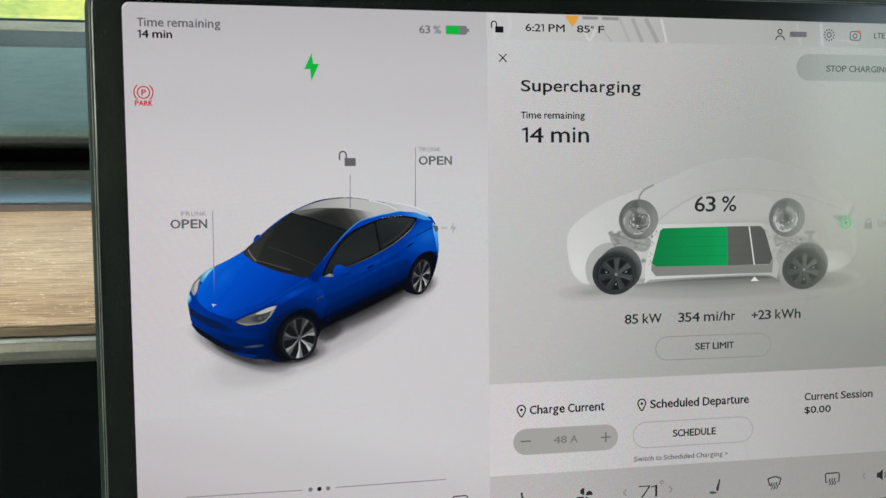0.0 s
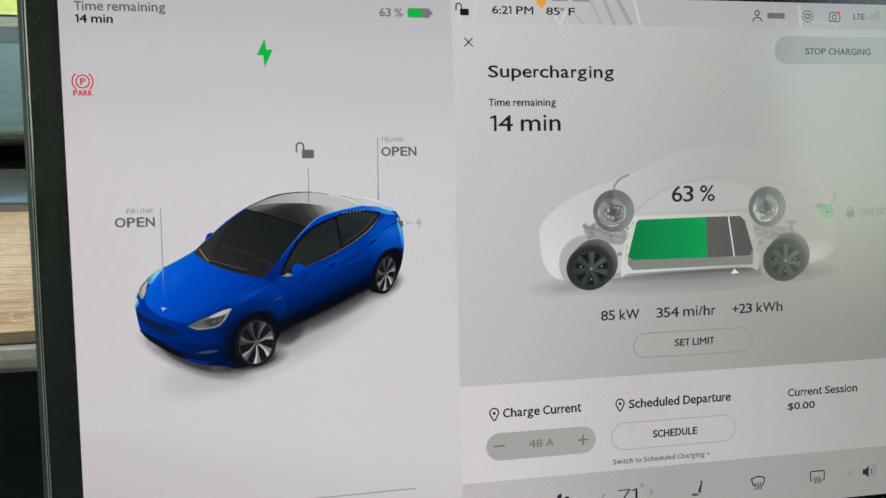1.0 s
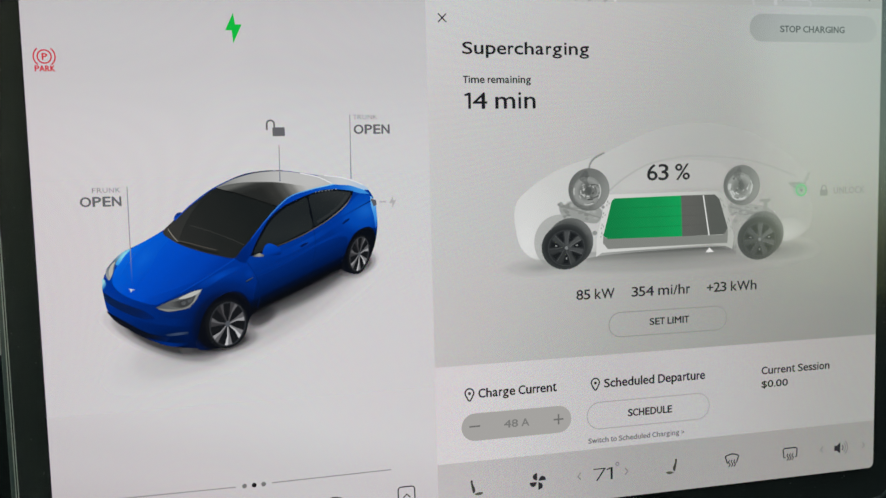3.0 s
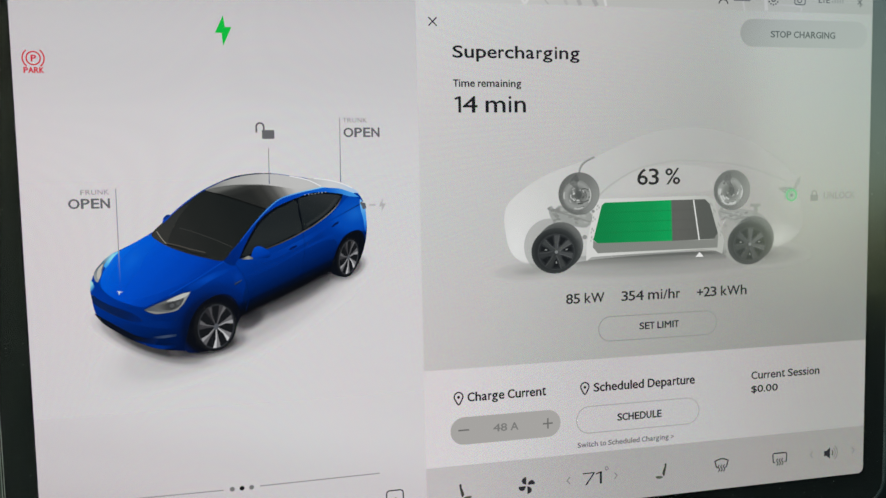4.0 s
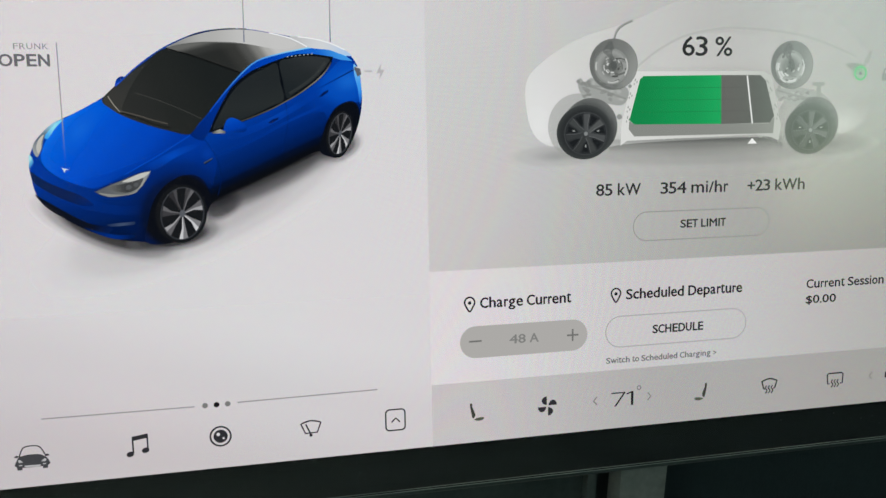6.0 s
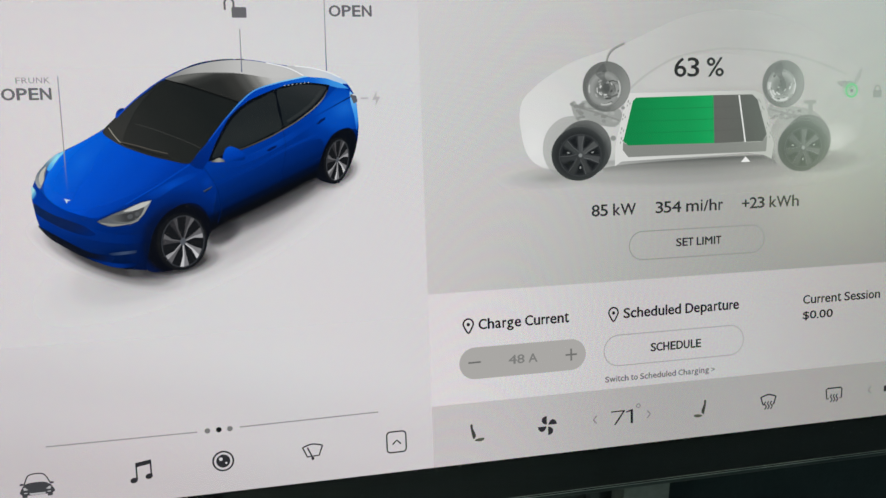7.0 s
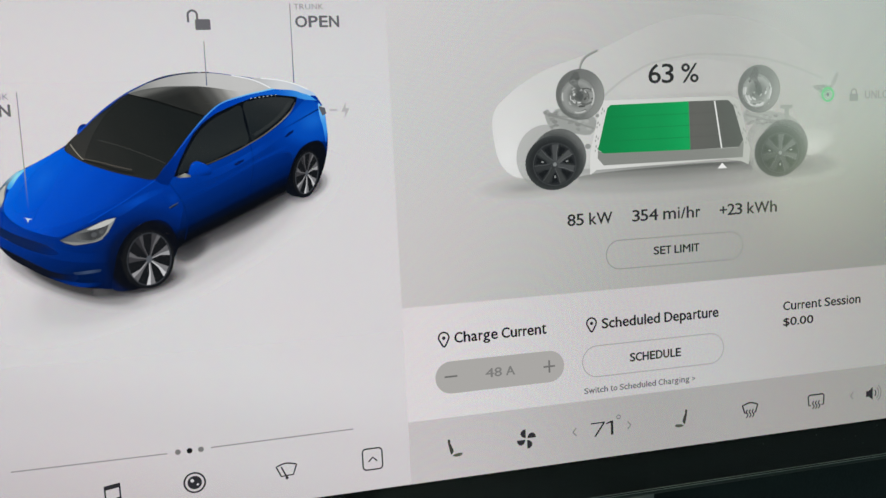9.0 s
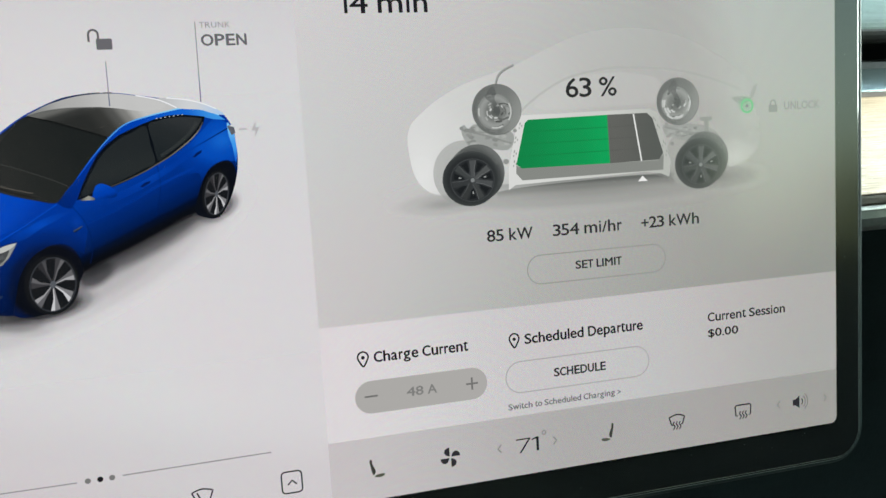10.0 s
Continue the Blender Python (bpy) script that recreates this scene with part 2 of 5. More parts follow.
def glyph(ch):
    """One sign of the built-in font: its points, faces and width, with the capital's height as 1; the one gets its flag."""
    if ch not in GLYPHS:
        if ch == "1":
            pts, faces = [(0.21, 0), (0.21, 0.85), (0.03, 0.80), (0, 0.895), (0.23, 1.0), (0.325, 1.0), (0.325, 0)], [(0, 6, 5, 4, 1), (1, 4, 3, 2)]
        else:
            cu = bpy.data.curves.new("sign", "FONT")
            cu.body, cu.size, cu.resolution_u = ch, 1.0, 3
            ob = bpy.data.objects.new("sign", cu)
            scene.collection.objects.link(ob)
            flat = bpy.data.meshes.new_from_object(ob.evaluated_get(bpy.context.evaluated_depsgraph_get()))
            bpy.data.objects.remove(ob)
            pts, faces = [(v.co.x, v.co.y) for v in flat.vertices], [tuple(p.vertices) for p in flat.polygons]
            bpy.data.meshes.remove(flat)
            low, high = min(p[1] for p in pts), max(p[1] for p in pts)
            if ch in "acemnorsuwgp":
                pts = [(x, y / high * 0.745 if y > 0 else y / 0.729) for x, y in pts]
            elif ch in "bdfhklit":
                tall = {"t": 0.93, "i": 1.03}.get(ch, 1.05)
                bar = high * 0.66
                pts = [(x, min(y, bar) / bar * 0.70 + max(y - bar, 0) / (high - bar) * (tall - 0.70) if ch != "i" else y / high * tall) for x, y in pts]
            elif ch.isupper() or ch.isdigit() or ch == "%":
                pts = [(x, (y - low) / (high - low) * 1.02 - 0.01) for x, y in pts]
            else:
                pts = [(x, y / 0.729) for x, y in pts]
        x0, x1 = min(p[0] for p in pts), max(p[0] for p in pts)
        GLYPHS[ch] = [((x - x0) / (x1 - x0), y) for x, y in pts], faces
    return GLYPHS[ch]


def words(text, u0, u1, base, cap, mat, parent, layer=6, bold=0.0, name="caption", label=""):
    """Lettering in the built-in font with broad, even letters, fitted to a width, a base line and a capital's height."""
    place, pen = [], 0.0
    for ch in text:
        left, right = LEFT_BEARING.get(ch, 18), RIGHT_BEARING.get(ch, 18)
        if ch != " ":
            place.append((ch, pen + left, ADVANCE[ch] - left - right))
        pen += ADVANCE[ch]
    start, length = place[0][1], place[-1][1] + place[-1][2] - place[0][1]
    verts, faces, thin = [], [], bold < -1
    wide = bold if bold > 0.05 else 0.30 + bold * 14
    for k, (du, dv) in enumerate(((0, 0), (wide, 0), (-wide, 0), (0, wide * 0.7), (0, -wide * 0.7))[:1 if bold < 0 else 5]):
        for ch, at, ink in place:
            pts, sides = THIN[ch] if thin else glyph(ch)
            first = len(verts)
            for x, y in pts:
                px, py, pz = spot(u0 + (at - start + x * ink) / length * (u1 - u0) + du, base - y * cap + dv)
                verts.append((px, py - 0.000004 * k, pz))
            faces += [tuple(first + i for i in p) for p in sides]
    me = bpy.data.meshes.new(name)
    me.from_pydata(verts, [], faces)
    me.materials.append(mat)
    out = new(name, me)
    out.parent = parent
    tagged(out, label or ("the words " if " " in text or text.isalpha() else "the figures ") + text)
    out.location.y = -LAYER * layer - (parent.location.y if parent.parent else 0)
    return out


def slab(outline, y0, y1, bevel=0.0, segments=3):
    """A solid with this outline in the display's plane, from depth y0 to y1."""
    bm = bmesh.new()
    f = bm.faces.new([bm.verts.new((x, y0, z)) for x, _, z in outline])
    ex = bmesh.ops.extrude_face_region(bm, geom=[f])
    bmesh.ops.translate(bm, verts=[e for e in ex["geom"] if isinstance(e, bmesh.types.BMVert)], vec=(0, y1 - y0, 0))
    if bevel:
        edges = [e for e in bm.edges if abs(e.verts[0].co.y - e.verts[1].co.y) < 1e-7]
        bmesh.ops.bevel(bm, geom=edges, offset=bevel, segments=segments, affect="EDGES", profile=0.5)
    return bm


def profile(points, x0, x1, bevel=0.0):
    """A closed section in y and z, drawn out along x."""
    bm = bmesh.new()
    f = bm.faces.new([bm.verts.new((x0, y, z)) for y, z in points])
    ex = bmesh.ops.extrude_face_region(bm, geom=[f])
    bmesh.ops.translate(bm, verts=[e for e in ex["geom"] if isinstance(e, bmesh.types.BMVert)], vec=(x1 - x0, 0, 0))
    if bevel:
        edges = [e for e in bm.edges if abs(e.verts[0].co.x - e.verts[1].co.x) > 1e-6]
        bmesh.ops.bevel(bm, geom=edges, offset=bevel, segments=3, affect="EDGES", profile=0.5)
    return bm


def box(bm, x0, y0, z0, x1, y1, z1):
    vs = [bm.verts.new((x, y, z)) for x in (x0, x1) for y in (y0, y1) for z in (z0, z1)]
    for q in ((0, 1, 3, 2), (4, 6, 7, 5), (0, 4, 5, 1), (2, 3, 7, 6), (0, 2, 6, 4), (1, 5, 7, 3)):
        bm.faces.new([vs[i] for i in q])
    return bm


# ---- surfaces of the cabin ----
pad_mat = textured("dash pad", (0.042, 0.068, 0.061), (0.060, 0.092, 0.083), 60, 0.8, bump=0.5, bump_scale=900, spec=0.2)
trim_mat = textured("cowl trim", (0.080, 0.085, 0.070), (0.11, 0.115, 0.096), 25, 0.7, bump=0.3, bump_scale=700, spec=0.12)
strip_mat = textured("defroster panel", (0.020, 0.027, 0.026), (0.032, 0.041, 0.039), 25, 0.65, bump=0.3, bump_scale=700, spec=0.12)
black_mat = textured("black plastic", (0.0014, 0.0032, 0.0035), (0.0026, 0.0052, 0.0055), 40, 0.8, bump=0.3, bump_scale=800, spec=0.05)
vent_mat = textured("satin vent blade", (0.145, 0.20, 0.205), (0.18, 0.235, 0.24), 30, 0.22, metal=0.8)
grey_mat = textured("grey trim", (0.022, 0.027, 0.031), (0.034, 0.040, 0.045), 40, 0.7, bump=0.2, bump_scale=600, spec=0.12)
brown_mat = textured("shaded brown joint", (0.070, 0.050, 0.038), (0.10, 0.075, 0.057), 50, 0.6)
highlight_mat = textured("highlight metal", (0.36, 0.37, 0.35), (0.48, 0.49, 0.47), 60, 0.35, metal=0.7)
lip_mat = textured("satin metal lip", (0.15, 0.165, 0.165), (0.20, 0.215, 0.215), 50, 0.4, metal=0.5)
pillar_mat = textured("pillar trim", (0.17, 0.17, 0.165), (0.23, 0.23, 0.225), 50, 0.9, bump=0.5, bump_scale=500)
roof_mat = textured("dark tinted roof glass", (0.016, 0.018, 0.018), (0.024, 0.027, 0.027), 12, 0.12)
pale_floor_mat = textured("pale unseen floor", (0.40, 0.37, 0.33), (0.52, 0.48, 0.43), 60, 0.95, bump=0.5, bump_scale=400)
dark_rear_mat = textured("dark unseen rear", (0.014, 0.018, 0.020), (0.024, 0.029, 0.031), 30, 0.85, bump=0.4, bump_scale=500)
door_mat = textured("door panel", (0.028, 0.032, 0.034), (0.045, 0.050, 0.052), 30, 0.7, bump=0.4, bump_scale=500)
rim_mat = textured("dark anodised rim", (0.011, 0.020, 0.021), (0.018, 0.029, 0.030), 80, 0.6, spec=0.12)
bezel_mat = textured("black glass border", (0.0084, 0.0114, 0.0114), (0.0104, 0.0136, 0.0136), 30, SHEEN, spec=SPEC)
shaded_wood_mat = textured("shaded wood edge", (0.055, 0.042, 0.029), (0.10, 0.077, 0.054), 900, 0.55, stretch=(0.03, 1, 1), bump=0.5)
console_mat = textured("dark console plastic", (0.010, 0.018, 0.019), (0.016, 0.026, 0.027), 40, 0.7, bump=0.3, bump_scale=700, spec=0.15)
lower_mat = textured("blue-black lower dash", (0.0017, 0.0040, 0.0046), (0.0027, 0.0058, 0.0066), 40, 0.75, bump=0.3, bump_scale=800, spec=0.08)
lower_right_mat = textured("paler lower dash", (0.0042, 0.0098, 0.0112), (0.0060, 0.0130, 0.0148), 40, 0.7, bump=0.3, bump_scale=800, spec=0.1)
edge_strip_mat = textured("dull console edge", (0.020, 0.030, 0.031), (0.030, 0.042, 0.043), 40, 0.6, spec=0.15)
console_trim_mat = textured("console trim", (0.050, 0.066, 0.068), (0.075, 0.094, 0.096), 40, 0.55, spec=0.2)
edge_highlight_mat = textured("pale edge highlight", (0.13, 0.152, 0.152), (0.165, 0.19, 0.19), 40, 0.5, spec=0.2)
dust_mat = material("dust speck", (0.075, 0.078, 0.076), 0.9)


def wood_material():
    """Open-pore oak: broad tone, long fine grain, dark pores and a few pale flecks painted for glints."""
    m = material("open-pore wood", (0.45, 0.3, 0.2), 0.45, 0.0, 0.5)
    nt = m.node_tree
    b = nt.nodes["Principled BSDF"]
    tc = nt.nodes.new("ShaderNodeTexCoord")

    def grain(scale, along, detail, low, high, dark, light):
        mp, n, r = nt.nodes.new("ShaderNodeMapping"), nt.nodes.new("ShaderNodeTexNoise"), nt.nodes.new("ShaderNodeValToRGB")
        mp.inputs["Scale"].default_value = (along, 1, 1)
        n.inputs["Scale"].default_value, n.inputs["Detail"].default_value = scale, detail
        r.color_ramp.elements[0].position, r.color_ramp.elements[1].position = low, high
        r.color_ramp.elements[0].color, r.color_ramp.elements[1].color = (*dark, 1), (*light, 1)
        nt.links.new(tc.outputs["Object"], mp.inputs["Vector"])
        nt.links.new(mp.outputs[0], n.inputs["Vector"])
        nt.links.new(n.outputs[0], r.inputs[0])
        return r.outputs[0], n.outputs[0]

    def blend(kind, a, c):
        mix = nt.nodes.new("ShaderNodeMix")
        mix.data_type, mix.blend_type = "RGBA", kind
        mix.inputs[0].default_value = 1.0
        nt.links.new(a, mix.inputs[6])
        nt.links.new(c, mix.inputs[7])
        return mix.outputs[2]

    broad, _ = grain(45, 0.08, 4, 0.34, 0.66, (0.405, 0.280, 0.168), (0.50, 0.364, 0.228))
    fine, height = grain(1500, 0.032, 5, 0.36, 0.60, (0.66, 0.61, 0.56), (1.14, 1.14, 1.14))
    pores, _ = grain(1700, 0.05, 2, 0.30, 0.42, (0.62, 0.57, 0.52), (1, 1, 1))
    flecks, _ = grain(1500, 0.22, 2, 0.645, 0.70, (0, 0, 0), (0.30, 0.28, 0.24))
    tone = blend("ADD", blend("MULTIPLY", blend("MULTIPLY", broad, fine), pores), flecks)
    nt.links.new(tone, b.inputs["Base Color"])
    bp = nt.nodes.new("ShaderNodeBump")
    bp.inputs["Strength"].default_value, bp.inputs["Distance"].default_value = 0.7, 0.0005
    nt.links.new(height, bp.inputs["Height"])
    nt.links.new(bp.outputs[0], b.inputs["Normal"])
    return m


wood_mat = wood_material()


def glass_material(name, tint):
    m = bpy.data.materials.new(name)
    m.use_nodes = True
    nt = m.node_tree
    nt.nodes.remove(nt.nodes["Principled BSDF"])
    clear, gloss, mix = (nt.nodes.new("ShaderNode" + k) for k in ("BsdfTransparent", "BsdfGlossy", "MixShader"))
    clear.inputs[0].default_value = (*tint, 1)
    gloss.inputs["Roughness"].default_value = 0.02
    mix.inputs[0].default_value = 0.04
    nt.links.new(clear.outputs[0], mix.inputs[1])
    nt.links.new(gloss.outputs[0], mix.inputs[2])
    nt.links.new(mix.outputs[0], nt.nodes["Material Output"].inputs[0])
    return m


glass_mat = glass_material("window glass", (0.89, 0.94, 0.86))
# Tint added to green and dim this window's reflection in the display.
green_veil_mat = glass_material("glass tinted for reflections", (0.745, 0.81, 0.66))
grass_mat = textured("sunlit grass", (0.017, 0.040, 0.003), (0.074, 0.080, 0.010), 1.1, 0.8, bump=0.5)
leaf_mat = textured("leaves", (0.07, 0.11, 0.012), (0.15, 0.17, 0.022), 4, 0.6)
# Darker copy of the leaves: the shade they stand in is in the colour.
shaded_leaf_mat = textured("shaded leaves", (0.012, 0.032, 0.012), (0.034, 0.064, 0.022), 3, 0.6)
bark_mat = textured("bark", (0.10, 0.07, 0.05), (0.2, 0.15, 0.1), 12, 0.9, bump=0.6)
tarmac_mat = textured("asphalt", (0.04, 0.04, 0.04), (0.07, 0.07, 0.068), 30, 0.9, bump=0.5)

# ---- outdoors ----
bm = bmesh.new()
xs = [-600, -200, -80] + [-40 + 4 * i for i in range(21)] + [80, 200, 600]
ys = [-600, -200, -60, -20, -6, 3] + [5 + 1.5 * i for i in range(16)] + [60, 200, 600]
ease = lambda k: (lambda c: c * c * (3 - 2 * c))(min(max(k, 0), 1))
rise = lambda x, y: 7.5 * ease((y - 5) / 18) * (1 - ease((x - 1) / 8))
rows = [[bm.verts.new((x, y, rise(x, y) + (0.22 * noise.noise(Vector((x * 0.3, y * 0.4, 0))) if 5 < y < 40 else 0))) for x in xs] for y in ys]
for r0, r1 in zip(rows, rows[1:]):
    for i in range(len(xs) - 1):
        bm.faces.new((r0[i], r0[i + 1], r1[i + 1], r1[i]))
tagged(finish("ground", bm, grass_mat, smooth=True), "sunlit yellow-green grass bank beyond the windscreen", "ground", kind="structure")
bm = box(bmesh.new(), -14, -9, 0.004, 14, 2.6, 0.03)
tagged(finish("pavement", bm, tarmac_mat), "grey asphalt of the parking bay under the car", "pavement", kind="structure")


def shrub(at, width, height, seed, leaves, leaf, foliage, label):
    rnd = random.Random(seed)
    ob = thing("shrub", label, "shrub", "shrubs round the bay", pose(*at))
    bm = bmesh.new()
    for k in range(5):
        a, lean = k * 1.3 + rnd.random(), 0.25 * width * rnd.random()
        for s in range(4):
            z0, z1 = s * height * 0.2, (s + 1) * height * 0.2
            r0, r1 = 0.05 * (1 - s * 0.22), 0.05 * (1 - (s + 1) * 0.22)
            c = [Vector((math.cos(a) * lean * z / height, math.sin(a) * lean * z / height, z)) for z in (z0, z1)]
            rings = [[bm.verts.new(c[j] + Vector((math.cos(i * 1.2566), math.sin(i * 1.2566), 0)) * (r0, r1)[j]) for i in range(5)] for j in (0, 1)]
            for i in range(5):
                bm.faces.new((rings[0][i], rings[0][(i + 1) % 5], rings[1][(i + 1) % 5], rings[1][i]))
    part("trunk", bm, bark_mat, ob)
    verts, faces = [], []
    clumps = [(rnd.uniform(-0.4, 0.4) * width, rnd.uniform(-0.35, 0.35) * width, rnd.uniform(0.12, 0.9) * height, rnd.uniform(0.16, 0.3) * width) for _ in range(22)]
    for _ in range(leaves):
        cx, cy, cz, r = rnd.choice(clumps)
        d = Vector((rnd.gauss(0, 1), rnd.gauss(0, 1), rnd.gauss(0, 1))).normalized() * r * rnd.random() ** 0.35
        p = Vector((cx, cy, max(0.08, cz + d.z * 0.8))) + Vector((d.x, d.y, 0))
        q = Euler((rnd.uniform(-1.2, 1.2), rnd.uniform(-1.2, 1.2), rnd.uniform(0, 6.3))).to_matrix()
        s = leaf * rnd.uniform(0.6, 1.25)
        base = len(verts)
        verts += [p + q @ Vector(c) * s for c in ((-1, 0, 0), (0, -0.45, 0.12), (1, 0, 0), (0, 0.45, 0.12))]
        faces.append((base, base + 1, base + 2, base + 3))
    me = bpy.data.meshes.new("crown")
    me.from_pydata(verts, [], faces)
    me.materials.append(foliage)
    crown = new("crown", me)
    crown.parent = ob
    return ob


bush = shrub((10.5, -3.0, 0), 3.4, 1.8, 5, 3200, 0.10, leaf_mat, "leafy green shrub in bright sun")
for i, (x, y) in enumerate(((8.8, -7.6), (5.6, -12.4), (12.5, -10.5), (12.5, 2.5))):
    copy_thing(bush, pose(x, y, 0, 0, 0, 47 * i + 20))
hedge = shrub((2.9, 8.4, 0), 3.8, 2.4, 11, 9000, 0.075, shaded_leaf_mat, "dense shrub ahead of the car, leaves coloured as shaded")
for i, (x, y, k) in enumerate(((4.9, 7.4, 1.0), (6.9, 8.4, 1.1), (8.2, 6.2, 1.0), (10.2, 7.2, 1.15), (12.0, 5.6, 1.1), (3.6, 11.0, 1.6), (7.4, 11.6, 1.7), (11.4, 10.4, 1.7), (15.0, 8.4, 1.6), (16.5, 5.0, 1.5))):
    copy_thing(hedge, pose(x, y, 0, 0, 0, 71 * i + 8) @ Matrix.Scale(k, 4))

# ---- cabin shell ----
# Unseen floor, pale so that it brightens reflections in the lower bezel.
bm = box(bmesh.new(), -0.74, -2.2, 0.03, 0.74, 0.86, 0.32)
tagged(finish("floor", bm, pale_floor_mat), "unseen car floor, kept pale to lighten reflections", "floor", kind="structure")
bm = box(bmesh.new(), -0.80, -2.2, 1.50, 0.80, -0.05, 1.54)
tagged(finish("ceiling", bm, roof_mat), "dark tinted glass roof of the car", "ceiling", kind="structure")
# Unseen rear wall, dark so that the glass mirrors little from behind.
bm = box(bmesh.new(), -0.80, -2.24, 0.03, 0.80, -2.2, 1.54)
tagged(finish("wall_rear", bm, dark_rear_mat), "unseen rear of the cabin, kept dark for reflections", "wall", kind="structure")
# Unseen sides; the left sill is raised to hold back light there.
for side, x0, x1, sill in (("wall_left", -0.80, -0.74, 1.13), ("wall_right", 0.74, 0.80, 0.95)):
    bm = bmesh.new()
    box(bm, x0, -2.2, 0.03, x1, 0.9, sill)
    box(bm, x0, -1.0, 1.45, x1, -0.05, 1.50)
    box(bm, x0, -2.2, sill, x1, -1.0, 1.50)
    # Unseen panel added to keep side light off the display's left rim.
    if x0 < 0:
        box(bm, x0, 0.03, sill, x1, 0.36, 1.41)
    tagged(finish(side, bm, door_mat), "unseen dark door side with a front window opening", "wall", kind="structure")
    bm = box(bmesh.new(), (x0 + x1) / 2 - 0.002, -1.0, sill, (x0 + x1) / 2 + 0.002, 0.03 if x0 < 0 else 0.35, 1.41)
    tagged(finish("window_1" if x0 < 0 else "window_2", bm, glass_mat if x0 < 0 else green_veil_mat), "clear side window of the car" if x0 < 0 else "unseen side window, tinted green for the display's reflections", "window", kind="structure").visible_shadow = False
bm = box(bmesh.new(), -0.74, 0.86, 0.03, 0.74, 0.9, 1.02)
tagged(finish("wall_front", bm, black_mat), "black bulkhead under the windscreen", "wall", kind="structure")

# Windscreen, from the cowl up to the roof's front edge.
low, high = DISPLAY @ Vector((0, 0.60, 0.222)), Vector((0, -0.05, 1.505))
ahead = (high - low)
n_out = Vector((0, ahead.z, -ahead.y)).normalized() * 0.005
bm = bmesh.new()
grid = [[[bm.verts.new((x, (low.y + ahead.y * s) + n_out.y * k, low.z + ahead.z * s + 0.03 * math.sin(math.pi * s) + n_out.z * k)) for k in (0, 1)] for s in (0, 0.25, 0.5, 0.75, 1)] for x in (-0.78, 0.78)]
for s in range(4):
    for k in (0, 1):
        bm.faces.new((grid[0][s][k], grid[1][s][k], grid[1][s + 1][k], grid[0][s + 1][k]))
windscreen = tagged(finish("windscreen", bm, glass_mat), "clear laminated windscreen", "windscreen", kind="structure")
windscreen.visible_shadow = False
for side, x in (("left", -0.78), ("right", 0.72)):
    bm = bmesh.new()
    for s0, s1 in ((0, 0.5), (0.5, 1)):
        pts = [(low.y + ahead.y * s, low.z + ahead.z * s - 0.01) for s in (s0, s1)]
        vs = [bm.verts.new((xx, y + dy, z + dz)) for xx in (x, x + 0.06) for (y, z) in pts for dy, dz in ((0, 0), (-0.05, -0.07))]
        for q in ((0, 1, 3, 2), (4, 6, 7, 5), (0, 4, 5, 1), (2, 3, 7, 6), (0, 2, 6, 4), (1, 5, 7, 3)):
            bm.faces.new([vs[i] for i in q])
    tagged(finish("pillar_" + side, bm, pillar_mat), "pale trimmed windscreen pillar", "pillar", kind="structure")

# ---- dashboard ----
dash = thing("dashboard", "grey soft-touch dashboard with a wide open-pore wood band", "dashboard", at=DISPLAY)
XL, XR = -0.735, 0.735
part("top_pad", profile([(0.158, 0.0646), (0.1402, 0.0644), (0.1405, 0.0655), (0.1430, 0.0682), (0.1480, 0.0710), (0.1560, 0.0738), (0.166, 0.0765), (0.30, 0.1180), (0.46, 0.1680), (0.46, 0.14), (0.20, 0.055)], XL, XR), pad_mat, dash, "teal-grey grained soft pad", smooth=False)
# The pad's rolled-under lip, with its shade put into a darker colour.
part("shaded_pad_lip", profile([(0.158, 0.0592), (0.1450, 0.0600), (0.1415, 0.0612), (0.1400, 0.0632), (0.1402, 0.0643), (0.158, 0.0645)], XL, XR), grey_mat, dash, "underside of the pad, coloured dark for its shade")
part("defroster_panel", profile([(0.461, 0.1655), (0.4615, 0.1682), (0.466, 0.1712), (0.490, 0.1838), (0.505, 0.1915), (0.505, 0.15), (0.461, 0.15)], XL, XR), strip_mat, dash, "grey defroster panel")
part("cowl_trim", profile([(0.5055, 0.1890), (0.506, 0.1925), (0.512, 0.1968), (0.530, 0.2055), (0.545, 0.2085), (0.545, 0.15), (0.5055, 0.15)], XL, XR), trim_mat, dash, "pale olive cowl trim")
part("cowl_seal", profile([(0.5455, 0.2090), (0.556, 0.2135), (0.575, 0.2165), (0.60, 0.2165), (0.60, 0.16), (0.5455, 0.16)], XL, XR), black_mat, dash, "black rubber seal")
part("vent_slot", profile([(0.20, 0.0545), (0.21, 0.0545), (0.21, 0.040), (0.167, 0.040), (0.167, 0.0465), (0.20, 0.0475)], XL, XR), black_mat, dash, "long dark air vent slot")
# Black strip added under the pad to stand for shade in the slot.
part("slot_shade_strip", profile([(0.1575, 0.0597), (0.199, 0.0544), (0.199, 0.0538), (0.1575, 0.0585)], XL, XR), black_mat, dash)
part("vent_lip", profile([(0.150, 0.0470), (0.1665, 0.0475), (0.1665, 0.0425), (0.150, 0.0432)], XL, XR), grey_mat, dash)
part("vent_blade", profile([(0.1495, 0.0430), (0.166, 0.0420), (0.166, 0.0280), (0.1365, 0.0292), (0.1370, 0.0302), (0.1425, 0.0358)], XL, XR), vent_mat, dash, "satin strip mirroring the blue sky")
# Joint above the wood; the gap's shadow is put into its brown.
part("joint_strip", profile([(0.1355, 0.0290), (0.160, 0.0282), (0.160, 0.015), (0.1275, 0.0258)], XL, XR), brown_mat, dash)

